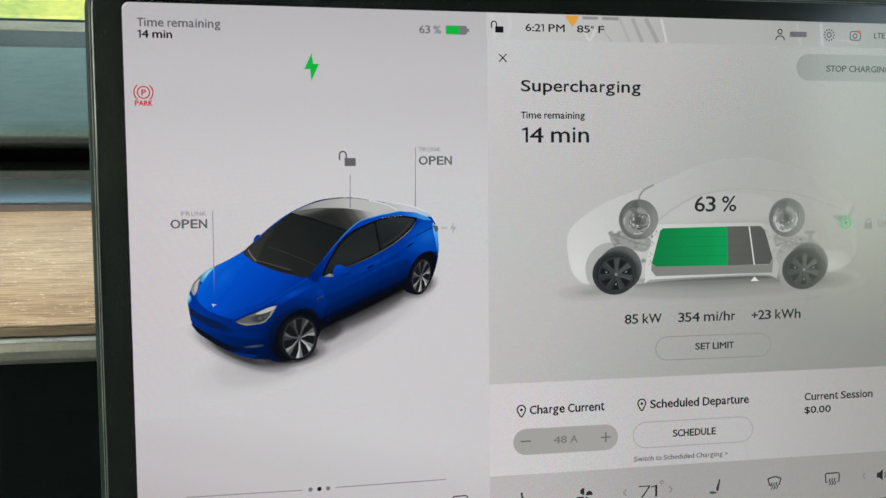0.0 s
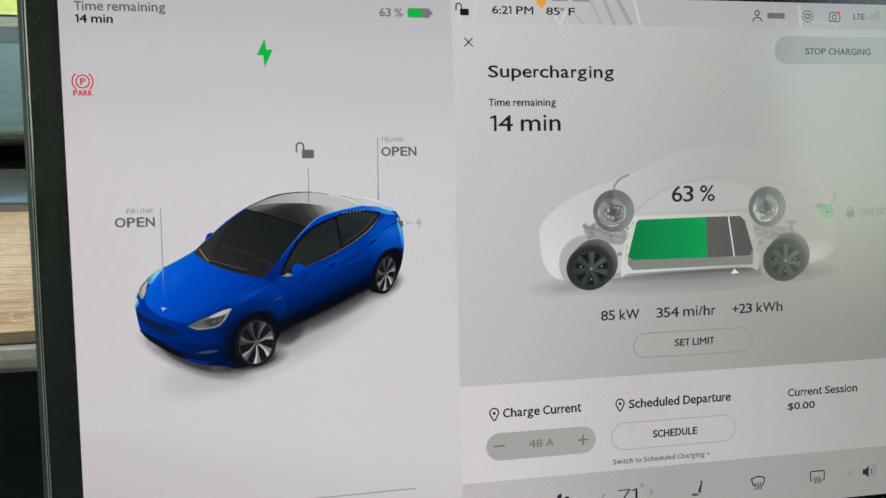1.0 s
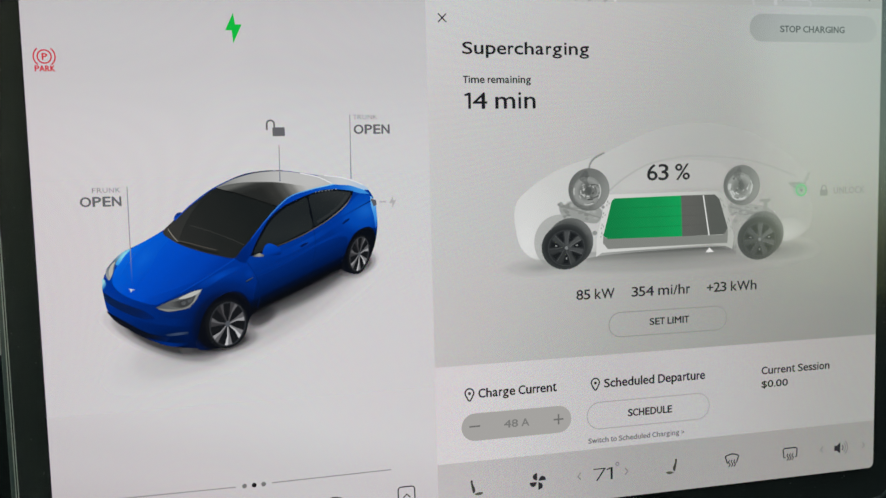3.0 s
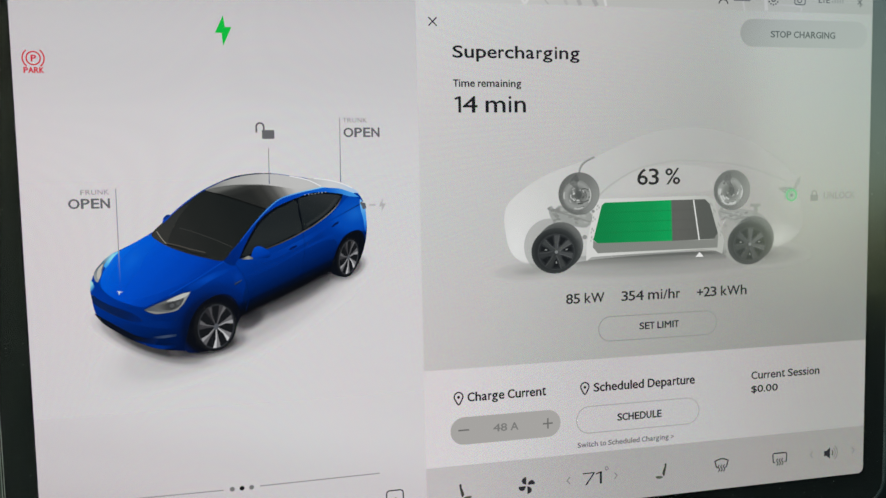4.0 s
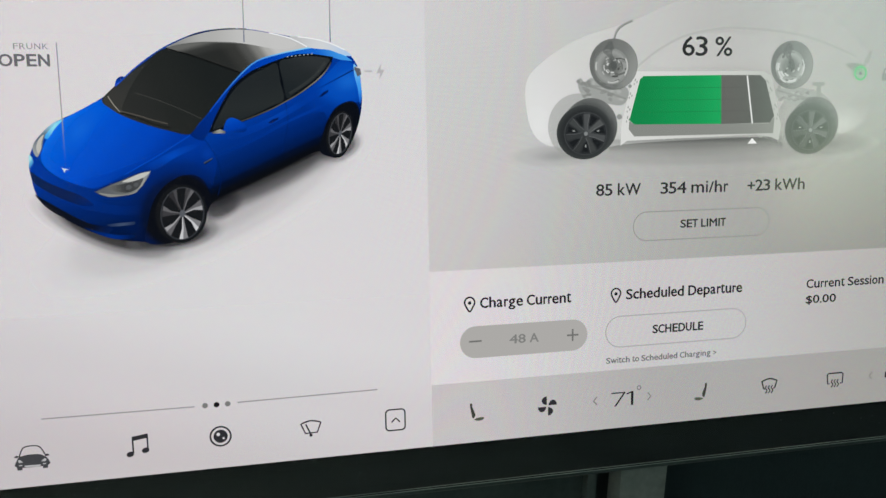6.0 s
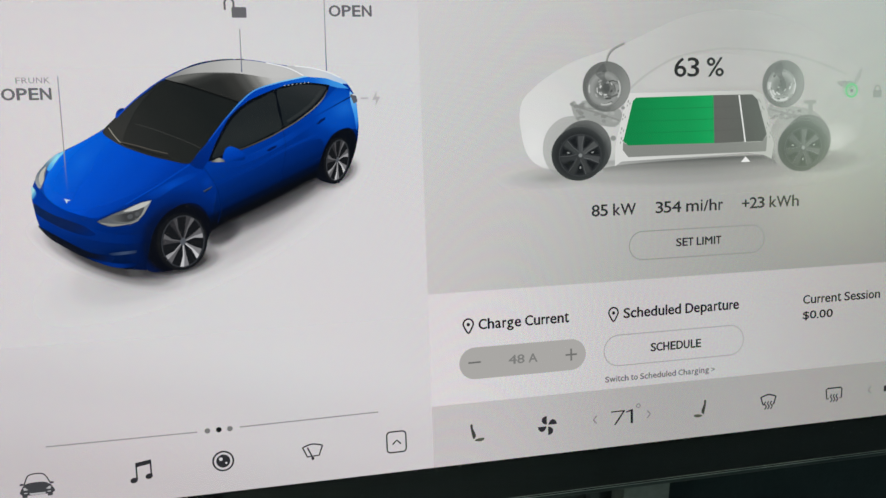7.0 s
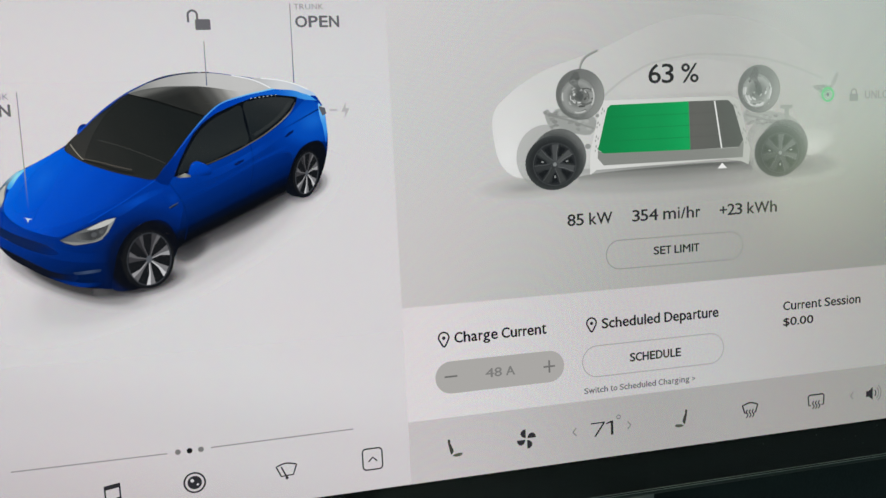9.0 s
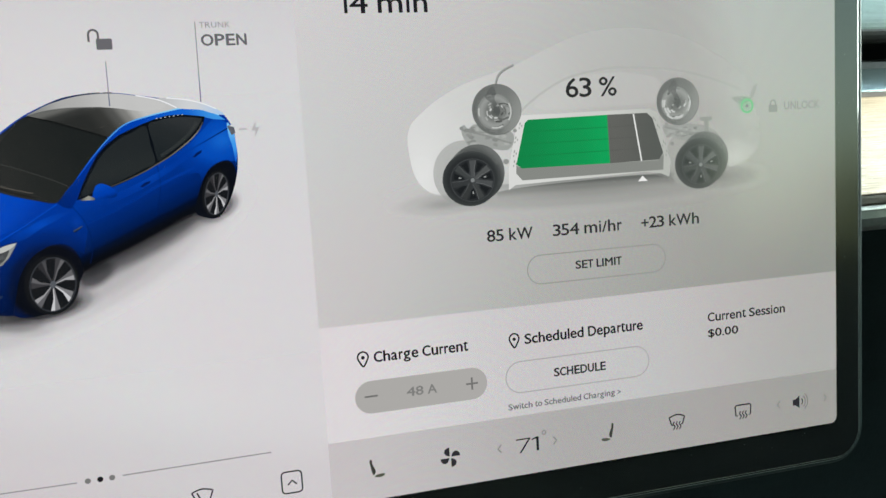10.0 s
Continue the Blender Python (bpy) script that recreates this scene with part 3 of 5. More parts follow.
flecks = random.Random(9)
bm = bmesh.new()
for k in range(70):
    x = flecks.choice((flecks.uniform(-0.50, -0.16), flecks.uniform(0.16, 0.40)))
    y, r = flecks.uniform(0.166, 0.44), flecks.uniform(0.0002, 0.0006)
    lift = 0.0755 + (y - 0.165) * (0.0425 / 0.135) if y < 0.30 else 0.1180 + (y - 0.30) * 0.3125
    ring = [(x + r * math.cos(i * 1.047) * 1.5, y + 2 * r * math.sin(i * 1.047)) for i in range(6)]
    bm.faces.new([bm.verts.new((px, py, lift + 0.0004 + (py - y) * 0.3135)) for px, py in ring])
tagged(part("dust", bm, dust_mat, dash), "fine pale dust specks on the pad", kind="stuff")


def wood_section():
    face = []
    for i in range(13):
        s = i / 12
        face.append((0.1265 - 0.0875 * s - 0.010 * math.sin(math.pi * s), 0.0256 - 0.0448 * s + 0.0035 * math.sin(math.pi * s)))
    face += [(0.0383, -0.0196), (0.0390, -0.0201), (0.06, -0.0201), (0.13, 0.010)]
    return face


part("wood_band", profile(wood_section(), XL, XR), wood_mat, dash, "light brown open-pore wood band", smooth=False)
# The wood's turned-under edge: its shade is put into a darker colour.
part("wood_edge", profile([(0.0386, -0.0204), (0.0384, -0.0215), (0.0386, -0.0238), (0.0395, -0.0247), (0.09, -0.0247), (0.09, -0.0204)], XL, XR), shaded_wood_mat, dash, "lower edge of the wood, coloured dark for its shade")
part("metal_lip", profile([(0.0386, -0.0252), (0.0450, -0.0252), (0.10, -0.0252), (0.10, -0.0356), (0.0405, -0.0356), (0.0376, -0.0335), (0.0366, -0.0300), (0.0366, -0.0266)], XL, XR), lip_mat, dash, "satin metal edge under the wood")
# Paler strip stands in for the highlight on the lip's upper edge.
part("lip_highlight", profile([(0.0358, -0.0262), (0.0362, -0.0254), (0.0372, -0.0248), (0.0384, -0.0247), (0.0384, -0.0262)], XL, XR), highlight_mat, dash, "pale strip for the highlight along the metal lip")
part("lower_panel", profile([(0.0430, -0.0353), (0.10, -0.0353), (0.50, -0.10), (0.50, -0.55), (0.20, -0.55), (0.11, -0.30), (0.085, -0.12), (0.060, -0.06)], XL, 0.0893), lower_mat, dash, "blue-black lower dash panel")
# Same section as the panel to its left, in a paler tone.
part("lower_panel_right", profile([(0.0430, -0.0353), (0.10, -0.0353), (0.50, -0.10), (0.50, -0.55), (0.20, -0.55), (0.11, -0.30), (0.085, -0.12), (0.060, -0.06)], 0.0905, XR), lower_right_mat, dash, "dark blue-grey right half of the lower dash panel")

# ---- centre console ----
console = thing("centre_console", "dark grey centre console below the display", "console", at=DISPLAY)
part("front_panel", profile([(0.062, -0.1215), (0.0845, -0.121), (0.110, -0.30), (0.092, -0.32)], -0.060, 0.0515), console_mat, console, "dull teal-grey panel")
part("panel_edge", profile([(0.058, -0.1215), (0.0845, -0.121), (0.110, -0.30), (0.088, -0.32)], 0.0520, 0.0560), edge_strip_mat, console, "paler upright edge")
part("panel_recess", profile([(0.070, -0.1215), (0.0845, -0.121), (0.110, -0.30), (0.100, -0.32)], 0.0561, 0.0674), console_mat, console)
part("side_trim", profile([(0.058, -0.1215), (0.0845, -0.121), (0.110, -0.30), (0.088, -0.32)], 0.0675, 0.0890), console_trim_mat, console, "paler upright trim")

# ---- the touchscreen ----
screen = thing("touchscreen", "wide touchscreen with a black glass border showing a charging page", "touchscreen", at=DISPLAY)


def rounded(u0, v0, u1, v1, r):
    return [spot(u, v) for u, v in pill(u0, v0, u1, v1, r, 14)]


part("housing", slab(rounded(-79, -63, 1999, 1300, 80), 0.0010, 0.0170, 0.0018, 5), rim_mat, screen, "dark anodised metal housing", smooth=False)
part("back_cover", slab(rounded(60, 60, 1860, 1140, 120), 0.0171, 0.030, 0.005), black_mat, screen)
part("mount", profile([(0.0301, 0.06), (0.0301, -0.06), (0.045, -0.05), (0.12, -0.10), (0.12, -0.05), (0.05, 0.04)], -0.05, 0.05), black_mat, screen)
part("cover_glass", slab(rounded(-62, -46, 1982, 1283, 63), 0.00025, 0.0030, 0.0004, 2), bezel_mat, screen, "glossy black glass border")
part("glass_gasket", slab(rounded(-66, -50, 1986, 1287, 67), 0.0007, 0.0030), black_mat, screen)
# Edge of the glass; its highlight is put into the pale colour.
part("glass_edge", slab(rounded(-63.3, -47.3, 1983.3, 1284.3, 64.3), 0.00045, 0.0030, 0.0002, 2), edge_highlight_mat, screen, "thin edge of the glass, coloured pale for its highlight")

# Flat pale line painted for the highlight on the housing's bevel.
drawn("rim_highlight", ribbon(pill(-67.3, -51.3, 1987.3, 1288.3, 68.3, 14), 1.8, True), edge_highlight_mat, screen, -0.00092 / LAYER, "thin pale line for the highlight round the housing")

dust = random.Random(4)
specks = []
for u0, v0, u1, v1, n in ((-58, -50, -8, 1230, 30), (0, 1210, 1920, 1262, 34), (0, -42, 1920, -8, 26), (1928, 0, 1980, 1200, 22)):
    for _ in range(n):
        u, v, r = dust.uniform(u0, u1), dust.uniform(v0, v1), dust.uniform(0.4, 1.0)
        specks.append(oval(u, v, r * dust.uniform(0.7, 1.6), r, dust.uniform(0, 180), 6))
tagged(drawn("dust", specks, dust_mat, screen, 0), "fine pale dust specks on the glass", kind="stuff")

# ---- the picture: panes ----
ink = lit("dark ink", (30, 32, 35))
page_ink = lit("charcoal ink", (44, 46, 46))
black_ink = lit("black ink", (24, 25, 28))
mid_ink = lit("grey ink", (104, 104, 108))
pale_ink = lit("pale ink", (122, 122, 121))
faint_ink = lit("faint ink", (128, 131, 127))
line_ink = lit("thin grey line", (152, 150, 152))
green_ink = lit("green sign", (18, 190, 66))
red_ink = lit("red sign", (206, 40, 62))
left_mat = lit("vehicle page", ramp=[(0.0, (212, 208, 211), 1), (0.22, (215, 212, 214), 1), (0.6, (216, 214, 216), 1), (1.0, (213, 212, 214), 1)], start=(0, 700), end=(792, 560), interp="LINEAR", mottle=0.018)
# Slant-view dimming of the display is put into these ramps, darker rightwards.
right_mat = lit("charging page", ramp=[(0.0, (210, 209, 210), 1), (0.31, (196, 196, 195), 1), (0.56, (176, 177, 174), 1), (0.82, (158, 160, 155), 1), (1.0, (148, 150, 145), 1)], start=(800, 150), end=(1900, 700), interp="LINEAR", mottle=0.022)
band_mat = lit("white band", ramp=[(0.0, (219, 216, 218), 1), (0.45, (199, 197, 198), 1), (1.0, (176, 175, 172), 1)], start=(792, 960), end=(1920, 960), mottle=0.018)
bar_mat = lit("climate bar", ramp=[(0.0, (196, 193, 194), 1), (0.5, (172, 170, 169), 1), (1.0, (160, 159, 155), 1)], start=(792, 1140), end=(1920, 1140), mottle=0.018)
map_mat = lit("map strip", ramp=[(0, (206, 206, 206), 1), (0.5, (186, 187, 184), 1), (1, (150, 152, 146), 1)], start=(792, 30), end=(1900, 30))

left = drawn("vehicle_pane", [pill(0, 0, 1500, 1200, 15)], left_mat, screen, 1, "pale grey page with the car's picture")
# Dimming of the display at a slant view, painted over the page's ends.
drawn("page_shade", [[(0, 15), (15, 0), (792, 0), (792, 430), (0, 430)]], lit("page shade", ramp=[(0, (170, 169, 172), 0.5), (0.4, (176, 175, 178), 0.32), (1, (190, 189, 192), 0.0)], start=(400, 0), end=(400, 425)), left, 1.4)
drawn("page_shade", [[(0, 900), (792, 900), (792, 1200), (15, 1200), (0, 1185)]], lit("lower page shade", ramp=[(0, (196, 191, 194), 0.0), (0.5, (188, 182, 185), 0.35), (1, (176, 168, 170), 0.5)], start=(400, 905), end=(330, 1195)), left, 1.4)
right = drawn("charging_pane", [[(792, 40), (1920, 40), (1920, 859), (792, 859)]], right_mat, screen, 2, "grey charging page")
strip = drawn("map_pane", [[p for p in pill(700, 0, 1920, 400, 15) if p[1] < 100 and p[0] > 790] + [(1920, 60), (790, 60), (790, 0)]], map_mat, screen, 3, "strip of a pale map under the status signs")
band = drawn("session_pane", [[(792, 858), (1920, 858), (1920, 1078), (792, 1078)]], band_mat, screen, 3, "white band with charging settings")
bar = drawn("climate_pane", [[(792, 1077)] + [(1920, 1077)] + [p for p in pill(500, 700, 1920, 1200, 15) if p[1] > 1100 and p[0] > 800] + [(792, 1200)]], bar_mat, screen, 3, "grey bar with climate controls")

# Map strip: roads, a place mark and a place name that is only bars here.
for pts, wide, tone in (([(1108, 4), (1120, 30), (1133, 59)], 7, 182), ([(1140, 4), (1152, 30), (1165, 59)], 9, 172), ([(1173, 4), (1188, 30), (1204, 59)], 10, 168), ([(1212, 4), (1219, 30), (1226, 59)], 6, 212), ([(1066, 20), (1074, 40), (1090, 59)], 2.4, 172),
                        ([(1561, 4), (1566, 30), (1573, 59)], 5, 186), ([(1625, 4), (1630, 58)], 9, 186), ([(1722, 58), (1716, 46), (1640, 44)], 4, 172), ([(800, 4), (812, 30), (806, 59)], 9, 214), ([(836, 59), (846, 30), (842, 4)], 7, 210), ([(1022, 32), (1035, 58), (1050, 32)], 6, 214)):
    drawn("map_road", ribbon(curved(pts, 6, False), wide), lit("map road", (tone, tone, tone)), strip, 4)
drawn("place_mark", [[(976, 2), (1010, 2), (1004, 16), (994, 28), (984, 16)]], lit("orange mark", (232, 168, 72)), strip, 5, "orange place mark")
drawn("place_name", [[(1018, 3), (1056, 3), (1056, 10), (1018, 10)], [(1066, 3), (1106, 3), (1106, 10), (1066, 10)]], lit("name bars", (150, 150, 150)), strip, 5, "grey bars of a place name")

# ---- status line ----
words("Time remaining", 31, 202, 50, 17, mid_ink, left, bold=0.02)
words("14 min", 31, 101, 74, 15.5, black_ink, left, bold=0.025)
words("63 %", 636, 685, 50.5, 17, mid_ink, left)
drawn("battery_icon", [pill(696, 32, 745, 52, 4), pill(745, 38, 750, 46, 2)], lit("battery grey", (122, 124, 128)), left, 5, "small battery sign, two thirds green")
drawn("battery_level", [pill(697, 33, 727, 51, 3)], green_ink, left, 6)
drawn("bolt_icon", [[(396, 100), (379, 135), (392, 135), (394, 161), (412, 123), (399, 123)]], green_ink, left, 5, "green charging bolt")
park = drawn("parking_brake_icon", ribbon(oval(39, 190, 12.5), 2.6, True) + ribbon(oval(39, 190, 19.5, span=(-52, 52), n=16), 2.6) + ribbon(oval(39, 190, 19.5, span=(128, 232), n=16), 2.6), red_ink, screen, 5, "red parking brake sign")
words("P", 35, 44, 196, 12, red_ink, park, 6, 0.02)
words("PARK", 21, 57, 218, 10.5, red_ink, park, 6, 0.02)


def padlock(u, v, mat, parent, size=1.0, opened=True, name="padlock_icon", label="grey padlock sign"):
    """u, v: the body's lower right corner."""
    s = size
    body = pill(u - 25 * s, v - 18 * s, u, v, 2 * s, 4)
    if opened:
        bow = [(u - 36 * s, v - 13 * s)] + oval(u - 28.5 * s, v - 25 * s, 7.5 * s, 7.5 * s, span=(180, 360), n=10) + [(u - 21 * s, v - 17 * s)]
    else:
        bow = [(u - 20 * s, v - 15 * s)] + oval(u - 12.5 * s, v - 22 * s, 7.5 * s, 8 * s, span=(180, 360), n=10) + [(u - 5 * s, v - 15 * s)]
    return drawn(name, [body] + ribbon(bow, 3.6 * s), mat, parent, 5, label)


padlock(489, 348, mid_ink, left, label="open grey padlock sign above the car")
padlock(830, 45, black_ink, strip, 0.78, label="open black padlock sign")
words("6:21 PM", 882, 975, 40, 16.5, ink, strip, bold=0.01)
words("85° F", 1005, 1071, 40, 15.5, ink, strip, bold=0.01)
drawn("person_icon", ribbon(oval(1517, 26, 5.5, n=20), 2.6, True) + ribbon([(1506, 46)] + oval(1517.5, 45, 11, 9, span=(190, 350), n=14) + [(1529, 46)], 2.6), ink, strip, 5, "outline of a driver profile sign")
drawn("profile_name", [pill(1543, 25, 1588, 38, 3)], mid_ink, strip, 5, "grey bar of a profile name")
drawn("brightness_icon", ribbon(oval(1648, 31, 5.5, n=18), 2.6, True) + [oval(1648 + 13 * math.cos(i * math.pi / 6), 31 + 13 * math.sin(i * math.pi / 6), 2.1, n=8) for i in range(12)], ink, strip, 5)
cam_icon = drawn("dashcam_icon", ribbon(pill(1705, 21, 1733, 42, 5, 5), 2.4, True) + ribbon(oval(1718, 32, 5.5, n=16), 2.4, True), ink, screen, 5)
drawn("record_dot", [oval(1729, 22, 4.5, n=14)], red_ink, cam_icon, 6)
words("LTE", 1770, 1800, 36, 13, ink, strip)
drawn("link_icon", ribbon([(1877, 27), (1890, 38), (1884, 43), (1884, 20), (1890, 26), (1877, 37)], 2.0), ink, strip, 5, "small wireless link sign")
drawn("signal_icon", [[(1806 + 7 * i, 36), (1810 + 7 * i, 36), (1810 + 7 * i, 30 - 4 * i), (1806 + 7 * i, 30 - 4 * i)] for i in range(5)], faint_ink, strip, 5)

# ---- vehicle page: captions and pointers ----
for text, u0, u1, base, big_u0, big_u1, big_base in (("FRUNK", 110, 163, 455, 87, 163, 482), ("TRUNK", 631, 682, 315, 632, 707, 345)):
    words(text, u0, u1, base, 9.5, lit("light ink", (138, 138, 140)), left, bold=-1)
    words("OPEN", big_u0, big_u1, big_base, 18.5, mid_ink, left, bold=0.8)
for pts, fade in (([(476, 367), (475, 441)], 0.9), ([(624, 305), (622, 440)], 0.9), ([(176, 444), (175, 655)], 0.0)):
    drawn("pointer_line", ribbon(pts, 1.8), lit("pointer line", ramp=[(0, (148, 148, 153), 1), (0.5, (148, 148, 153), 1), (1, (70, 84, 120), fade)], start=pts[0], end=pts[1]), left, 16)
drawn("charge_pointer", [[(681, 488), (695, 488), (695, 491), (681, 491)], [(711, 476), (702, 493), (709, 493), (707, 505), (717, 487), (710, 487)]], lit("pale bolt", (180, 178, 180)), left, 5, "pale bolt sign beside the car's tail")
drawn("page_line", ribbon([(103, 1079.5), (357, 1080.5)], 2.4), line_ink, left, 5)
drawn("page_line", ribbon([(432, 1079), (688, 1077)], 2.4), line_ink, left, 5)
for u, m in ((375, pale_ink), (395, black_ink), (414.5, pale_ink)):
    drawn("page_dot", [oval(u, 1080, 5, n=18)], m, left, 6)

# ---- the car's picture ----
outline = curved([(120, 630), (118, 646), (120, 662), (123, 682), (130, 702), (143, 717), (164, 732), (193, 751), (221, 763), (251, 773), (274, 777), (312, 780), (352, 778), (390, 740), (404, 718), (432, 701), (482, 680), (533, 657), (594, 629), (622, 640), (652, 615), (669, 576), (675, 541), (674, 510), (671, 486), (658, 463), (644, 452), (624, 443), (597, 436), (565, 432), (517, 424), (488, 419.5), (459, 418.5), (421, 422), (383, 432), (344, 451), (315, 469), (276, 500), (249, 527), (209, 551), (170, 570), (153, 580), (139, 594), (127, 612)], 4)
for k, (centre, half, turn, dark) in enumerate((((404, 712), (320, 96), 24, 0.34), ((510, 672), (176, 34), 25, 0.8), ((234, 752), (138, 46), -24, 1.0), ((346, 768), (88, 34), 8, 1.0), ((632, 622), (50, 30), 22, 0.85), ((426, 722), (46, 24), 28, 0.9))):
    drawn("ground_shadow", [oval(*centre, half[0] * 1.02, half[1] * 1.02, -turn, 40)], lit("car shadow", ramp=[(0.0, (12, 13, 16), dark), (0.5, (22, 23, 26), dark * 0.92), (0.72, (60, 60, 64), dark * 0.5), (0.88, (120, 119, 122), dark * 0.15), (1.0, (190, 189, 192), 0.0)], round_at=centre, radii=half, turn=turn), left, 2.2 + 0.5 * k, "soft grey shadow under the pictured car")
drawn("sill_shadow", [[(380, 712), (600, 608), (650, 650), (640, 690), (420, 800), (392, 775)]], lit("sill shadow dark", ramp=[(0, (18, 19, 22), 0.95), (0.16, (44, 45, 48), 0.66), (0.5, (96, 96, 99), 0.3), (1, (170, 169, 171), 0.0)], start=(500, 672), end=(519, 714)), left, 4.8)
side_ramp = [(0.0, (0, 54, 150), 1), (0.28, (0, 46, 132), 1), (0.5, (0, 36, 106), 1), (0.68, (0, 26, 80), 1), (0.80, (3, 13, 36), 1), (0.9, (7, 10, 17), 1), (1.0, (11, 12, 15), 1)]
car = drawn("car_picture", [outline], lit("car side", ramp=side_ramp, start=(500, 560), end=(543, 656)), screen, 5, "picture of a bright blue hatchback car")
front = [(376, 596), (394, 602), (412, 620), (420, 646), (410, 684), (398, 679), (386, 667), (367, 664), (346, 671), (326, 687), (308, 714), (299, 746), (294, 779), (274, 777), (251, 773), (221, 763), (193, 751), (164, 732), (143, 717), (130, 702), (123, 682), (120, 662), (118, 646), (127, 630), (160, 660), (200, 680), (266, 662), (322, 631)]
drawn("front_wing", [front], lit("wing blue", ramp=[(0.0, (0, 52, 150), 1), (0.3, (0, 42, 124), 1), (0.55, (0, 32, 98), 1), (0.8, (0, 21, 66), 1), (1.0, (3, 12, 34), 1)], start=(250, 640), end=(276, 778)), car, 6)
drawn("wing_light", [curved([(300, 650), (330, 632), (362, 618), (392, 612), (380, 622), (350, 636), (318, 655)], 5)], lit("wing light", ramp=[(0, (4, 76, 190), 0.8), (0.6, (2, 66, 174), 0.45), (1, (0, 54, 156), 0.0)], round_at=(345, 633), radii=(56, 22), turn=24), car, 7)
drawn("wing_shade", [front], lit("wing shade", ramp=[(0, (6, 10, 20), 0.95), (0.62, (5, 14, 36), 0.8), (0.82, (2, 24, 76), 0.4), (1, (0, 34, 104), 0.0)], round_at=(356, 740), radii=(98, 108)), car, 7.3)
drawn("bumper_light", [curved([(122, 652), (140, 668), (180, 690), (214, 704), (260, 716), (300, 716), (300, 730), (250, 730), (190, 716), (150, 694), (124, 668)], 5)], lit("bumper light", ramp=[(0, (0, 56, 154), 0.6), (0.5, (0, 48, 138), 0.3), (1, (0, 40, 122), 0.0)], round_at=(190, 690), radii=(120, 46), turn=-22), car, 7.3)
drawn("bonnet", [curved([(239, 537), (254, 552), (289, 571), (316, 581), (344, 589), (376, 597), (351, 614), (322, 632), (293, 648), (259, 666), (230, 680), (214, 684), (190, 677), (164, 665), (143, 648), (136, 632), (143, 608), (160, 585), (176, 569), (209, 551)], 5)], lit("car bonnet", ramp=[(0.0, (8, 104, 224), 1), (0.14, (0, 90, 214), 1), (0.4, (0, 77, 202), 1), (0.7, (0, 67, 184), 1), (1.0, (0, 52, 156), 1)], start=(184, 560), end=(298, 672)), car, 8)
drawn("bonnet_light", [curved([(239, 540), (250, 552), (226, 580), (206, 618), (176, 640), (152, 632), (170, 596), (204, 562)], 5)], lit("bonnet light", ramp=[(0, (14, 102, 216), 0.7), (0.6, (6, 88, 206), 0.3), (1, (0, 74, 192), 0.0)], round_at=(200, 588), radii=(64, 30), turn=48), car, 8.3)
drawn("bonnet_shade", [curved([(322, 628), (376, 598), (351, 616), (300, 646), (250, 672), (214, 684), (190, 677), (164, 665), (200, 668), (250, 656)], 5)], lit("bonnet shade", ramp=[(0, (0, 46, 140), 0.5), (0.6, (0, 52, 154), 0.3), (1, (0, 60, 172), 0.0)], round_at=(262, 664), radii=(130, 30), turn=27), car, 8.3)
drawn("bonnet_seam", ribbon(curved([(160, 586), (144, 608), (137, 632), (144, 649), (164, 666), (192, 679), (216, 686)], 6, False), 1.3), lit("bonnet seam", (0, 44, 130)), car, 8.6)
drawn("bonnet_crease", ribbon(curved([(377, 598), (351, 614), (322, 632), (293, 648), (266, 663)], 6, False), 1.6), lit("crease light", (2, 74, 190)), car, 8.6)
drawn("bonnet_line", ribbon(curved([(206, 612), (190, 634), (180, 656)], 6, False), 1.2), lit("bonnet line", (0, 70, 190), alpha=0.6), car, 8.6)
drawn("grille", [curved([(120, 654), (133, 664), (150, 675), (171, 685), (197, 697), (214, 712), (196, 713), (170, 703), (148, 691), (129, 677), (122, 669)], 5)], lit("grille dark blue", ramp=[(0, (12, 34, 76), 1), (0.6, (8, 30, 78), 1), (1, (2, 34, 102), 1)], start=(122, 662), end=(214, 712)), car, 8.6)
drawn("lower_intake", [curved([(124, 692), (134, 699), (155, 713), (181, 730), (207, 744), (240, 752), (236, 760), (224, 764), (193, 751), (164, 732), (143, 717), (130, 702)], 5)], lit("intake black", ramp=[(0, (12, 16, 26), 1), (0.7, (10, 16, 30), 1), (1, (4, 26, 74), 1)], start=(130, 700), end=(240, 758)), car, 8.6)
drawn("bumper_lip", [curved([(196, 750), (222, 759), (250, 765), (276, 766), (270, 772), (246, 772), (221, 764)], 5)], lit("lip blue", ramp=[(0, (0, 28, 88), 1), (0.6, (0, 42, 122), 1), (1, (0, 22, 70), 1)], start=(196, 752), end=(276, 768)), car, 8.8)
drawn("fog_lamp", [[(230, 746), (253, 744.5), (279, 743), (277, 748), (253, 750), (238, 750)]], lit("fog grey", ramp=[(0, (20, 40, 78), 1), (0.6, (60, 76, 104), 1), (1, (30, 46, 76), 1)], start=(230, 747), end=(279, 745)), car, 9)
lamp = [(217, 690), (230, 684), (244, 678), (258, 673), (273, 667), (292, 660), (310, 656.5), (304, 668), (295, 682), (285, 692), (275, 697), (252, 700), (238, 700), (226, 696)]
drawn("headlamp", [lamp], lit("headlamp glass", ramp=[(0, (88, 92, 98), 1), (0.4, (104, 107, 107), 1), (0.8, (146, 148, 146), 1), (1, (124, 134, 150), 1)], start=(226, 696), end=(308, 658)), car, 9)
drawn("headlamp_edge", ribbon(lamp, 1.4, True), lit("lamp edge", (14, 34, 84)), car, 10)
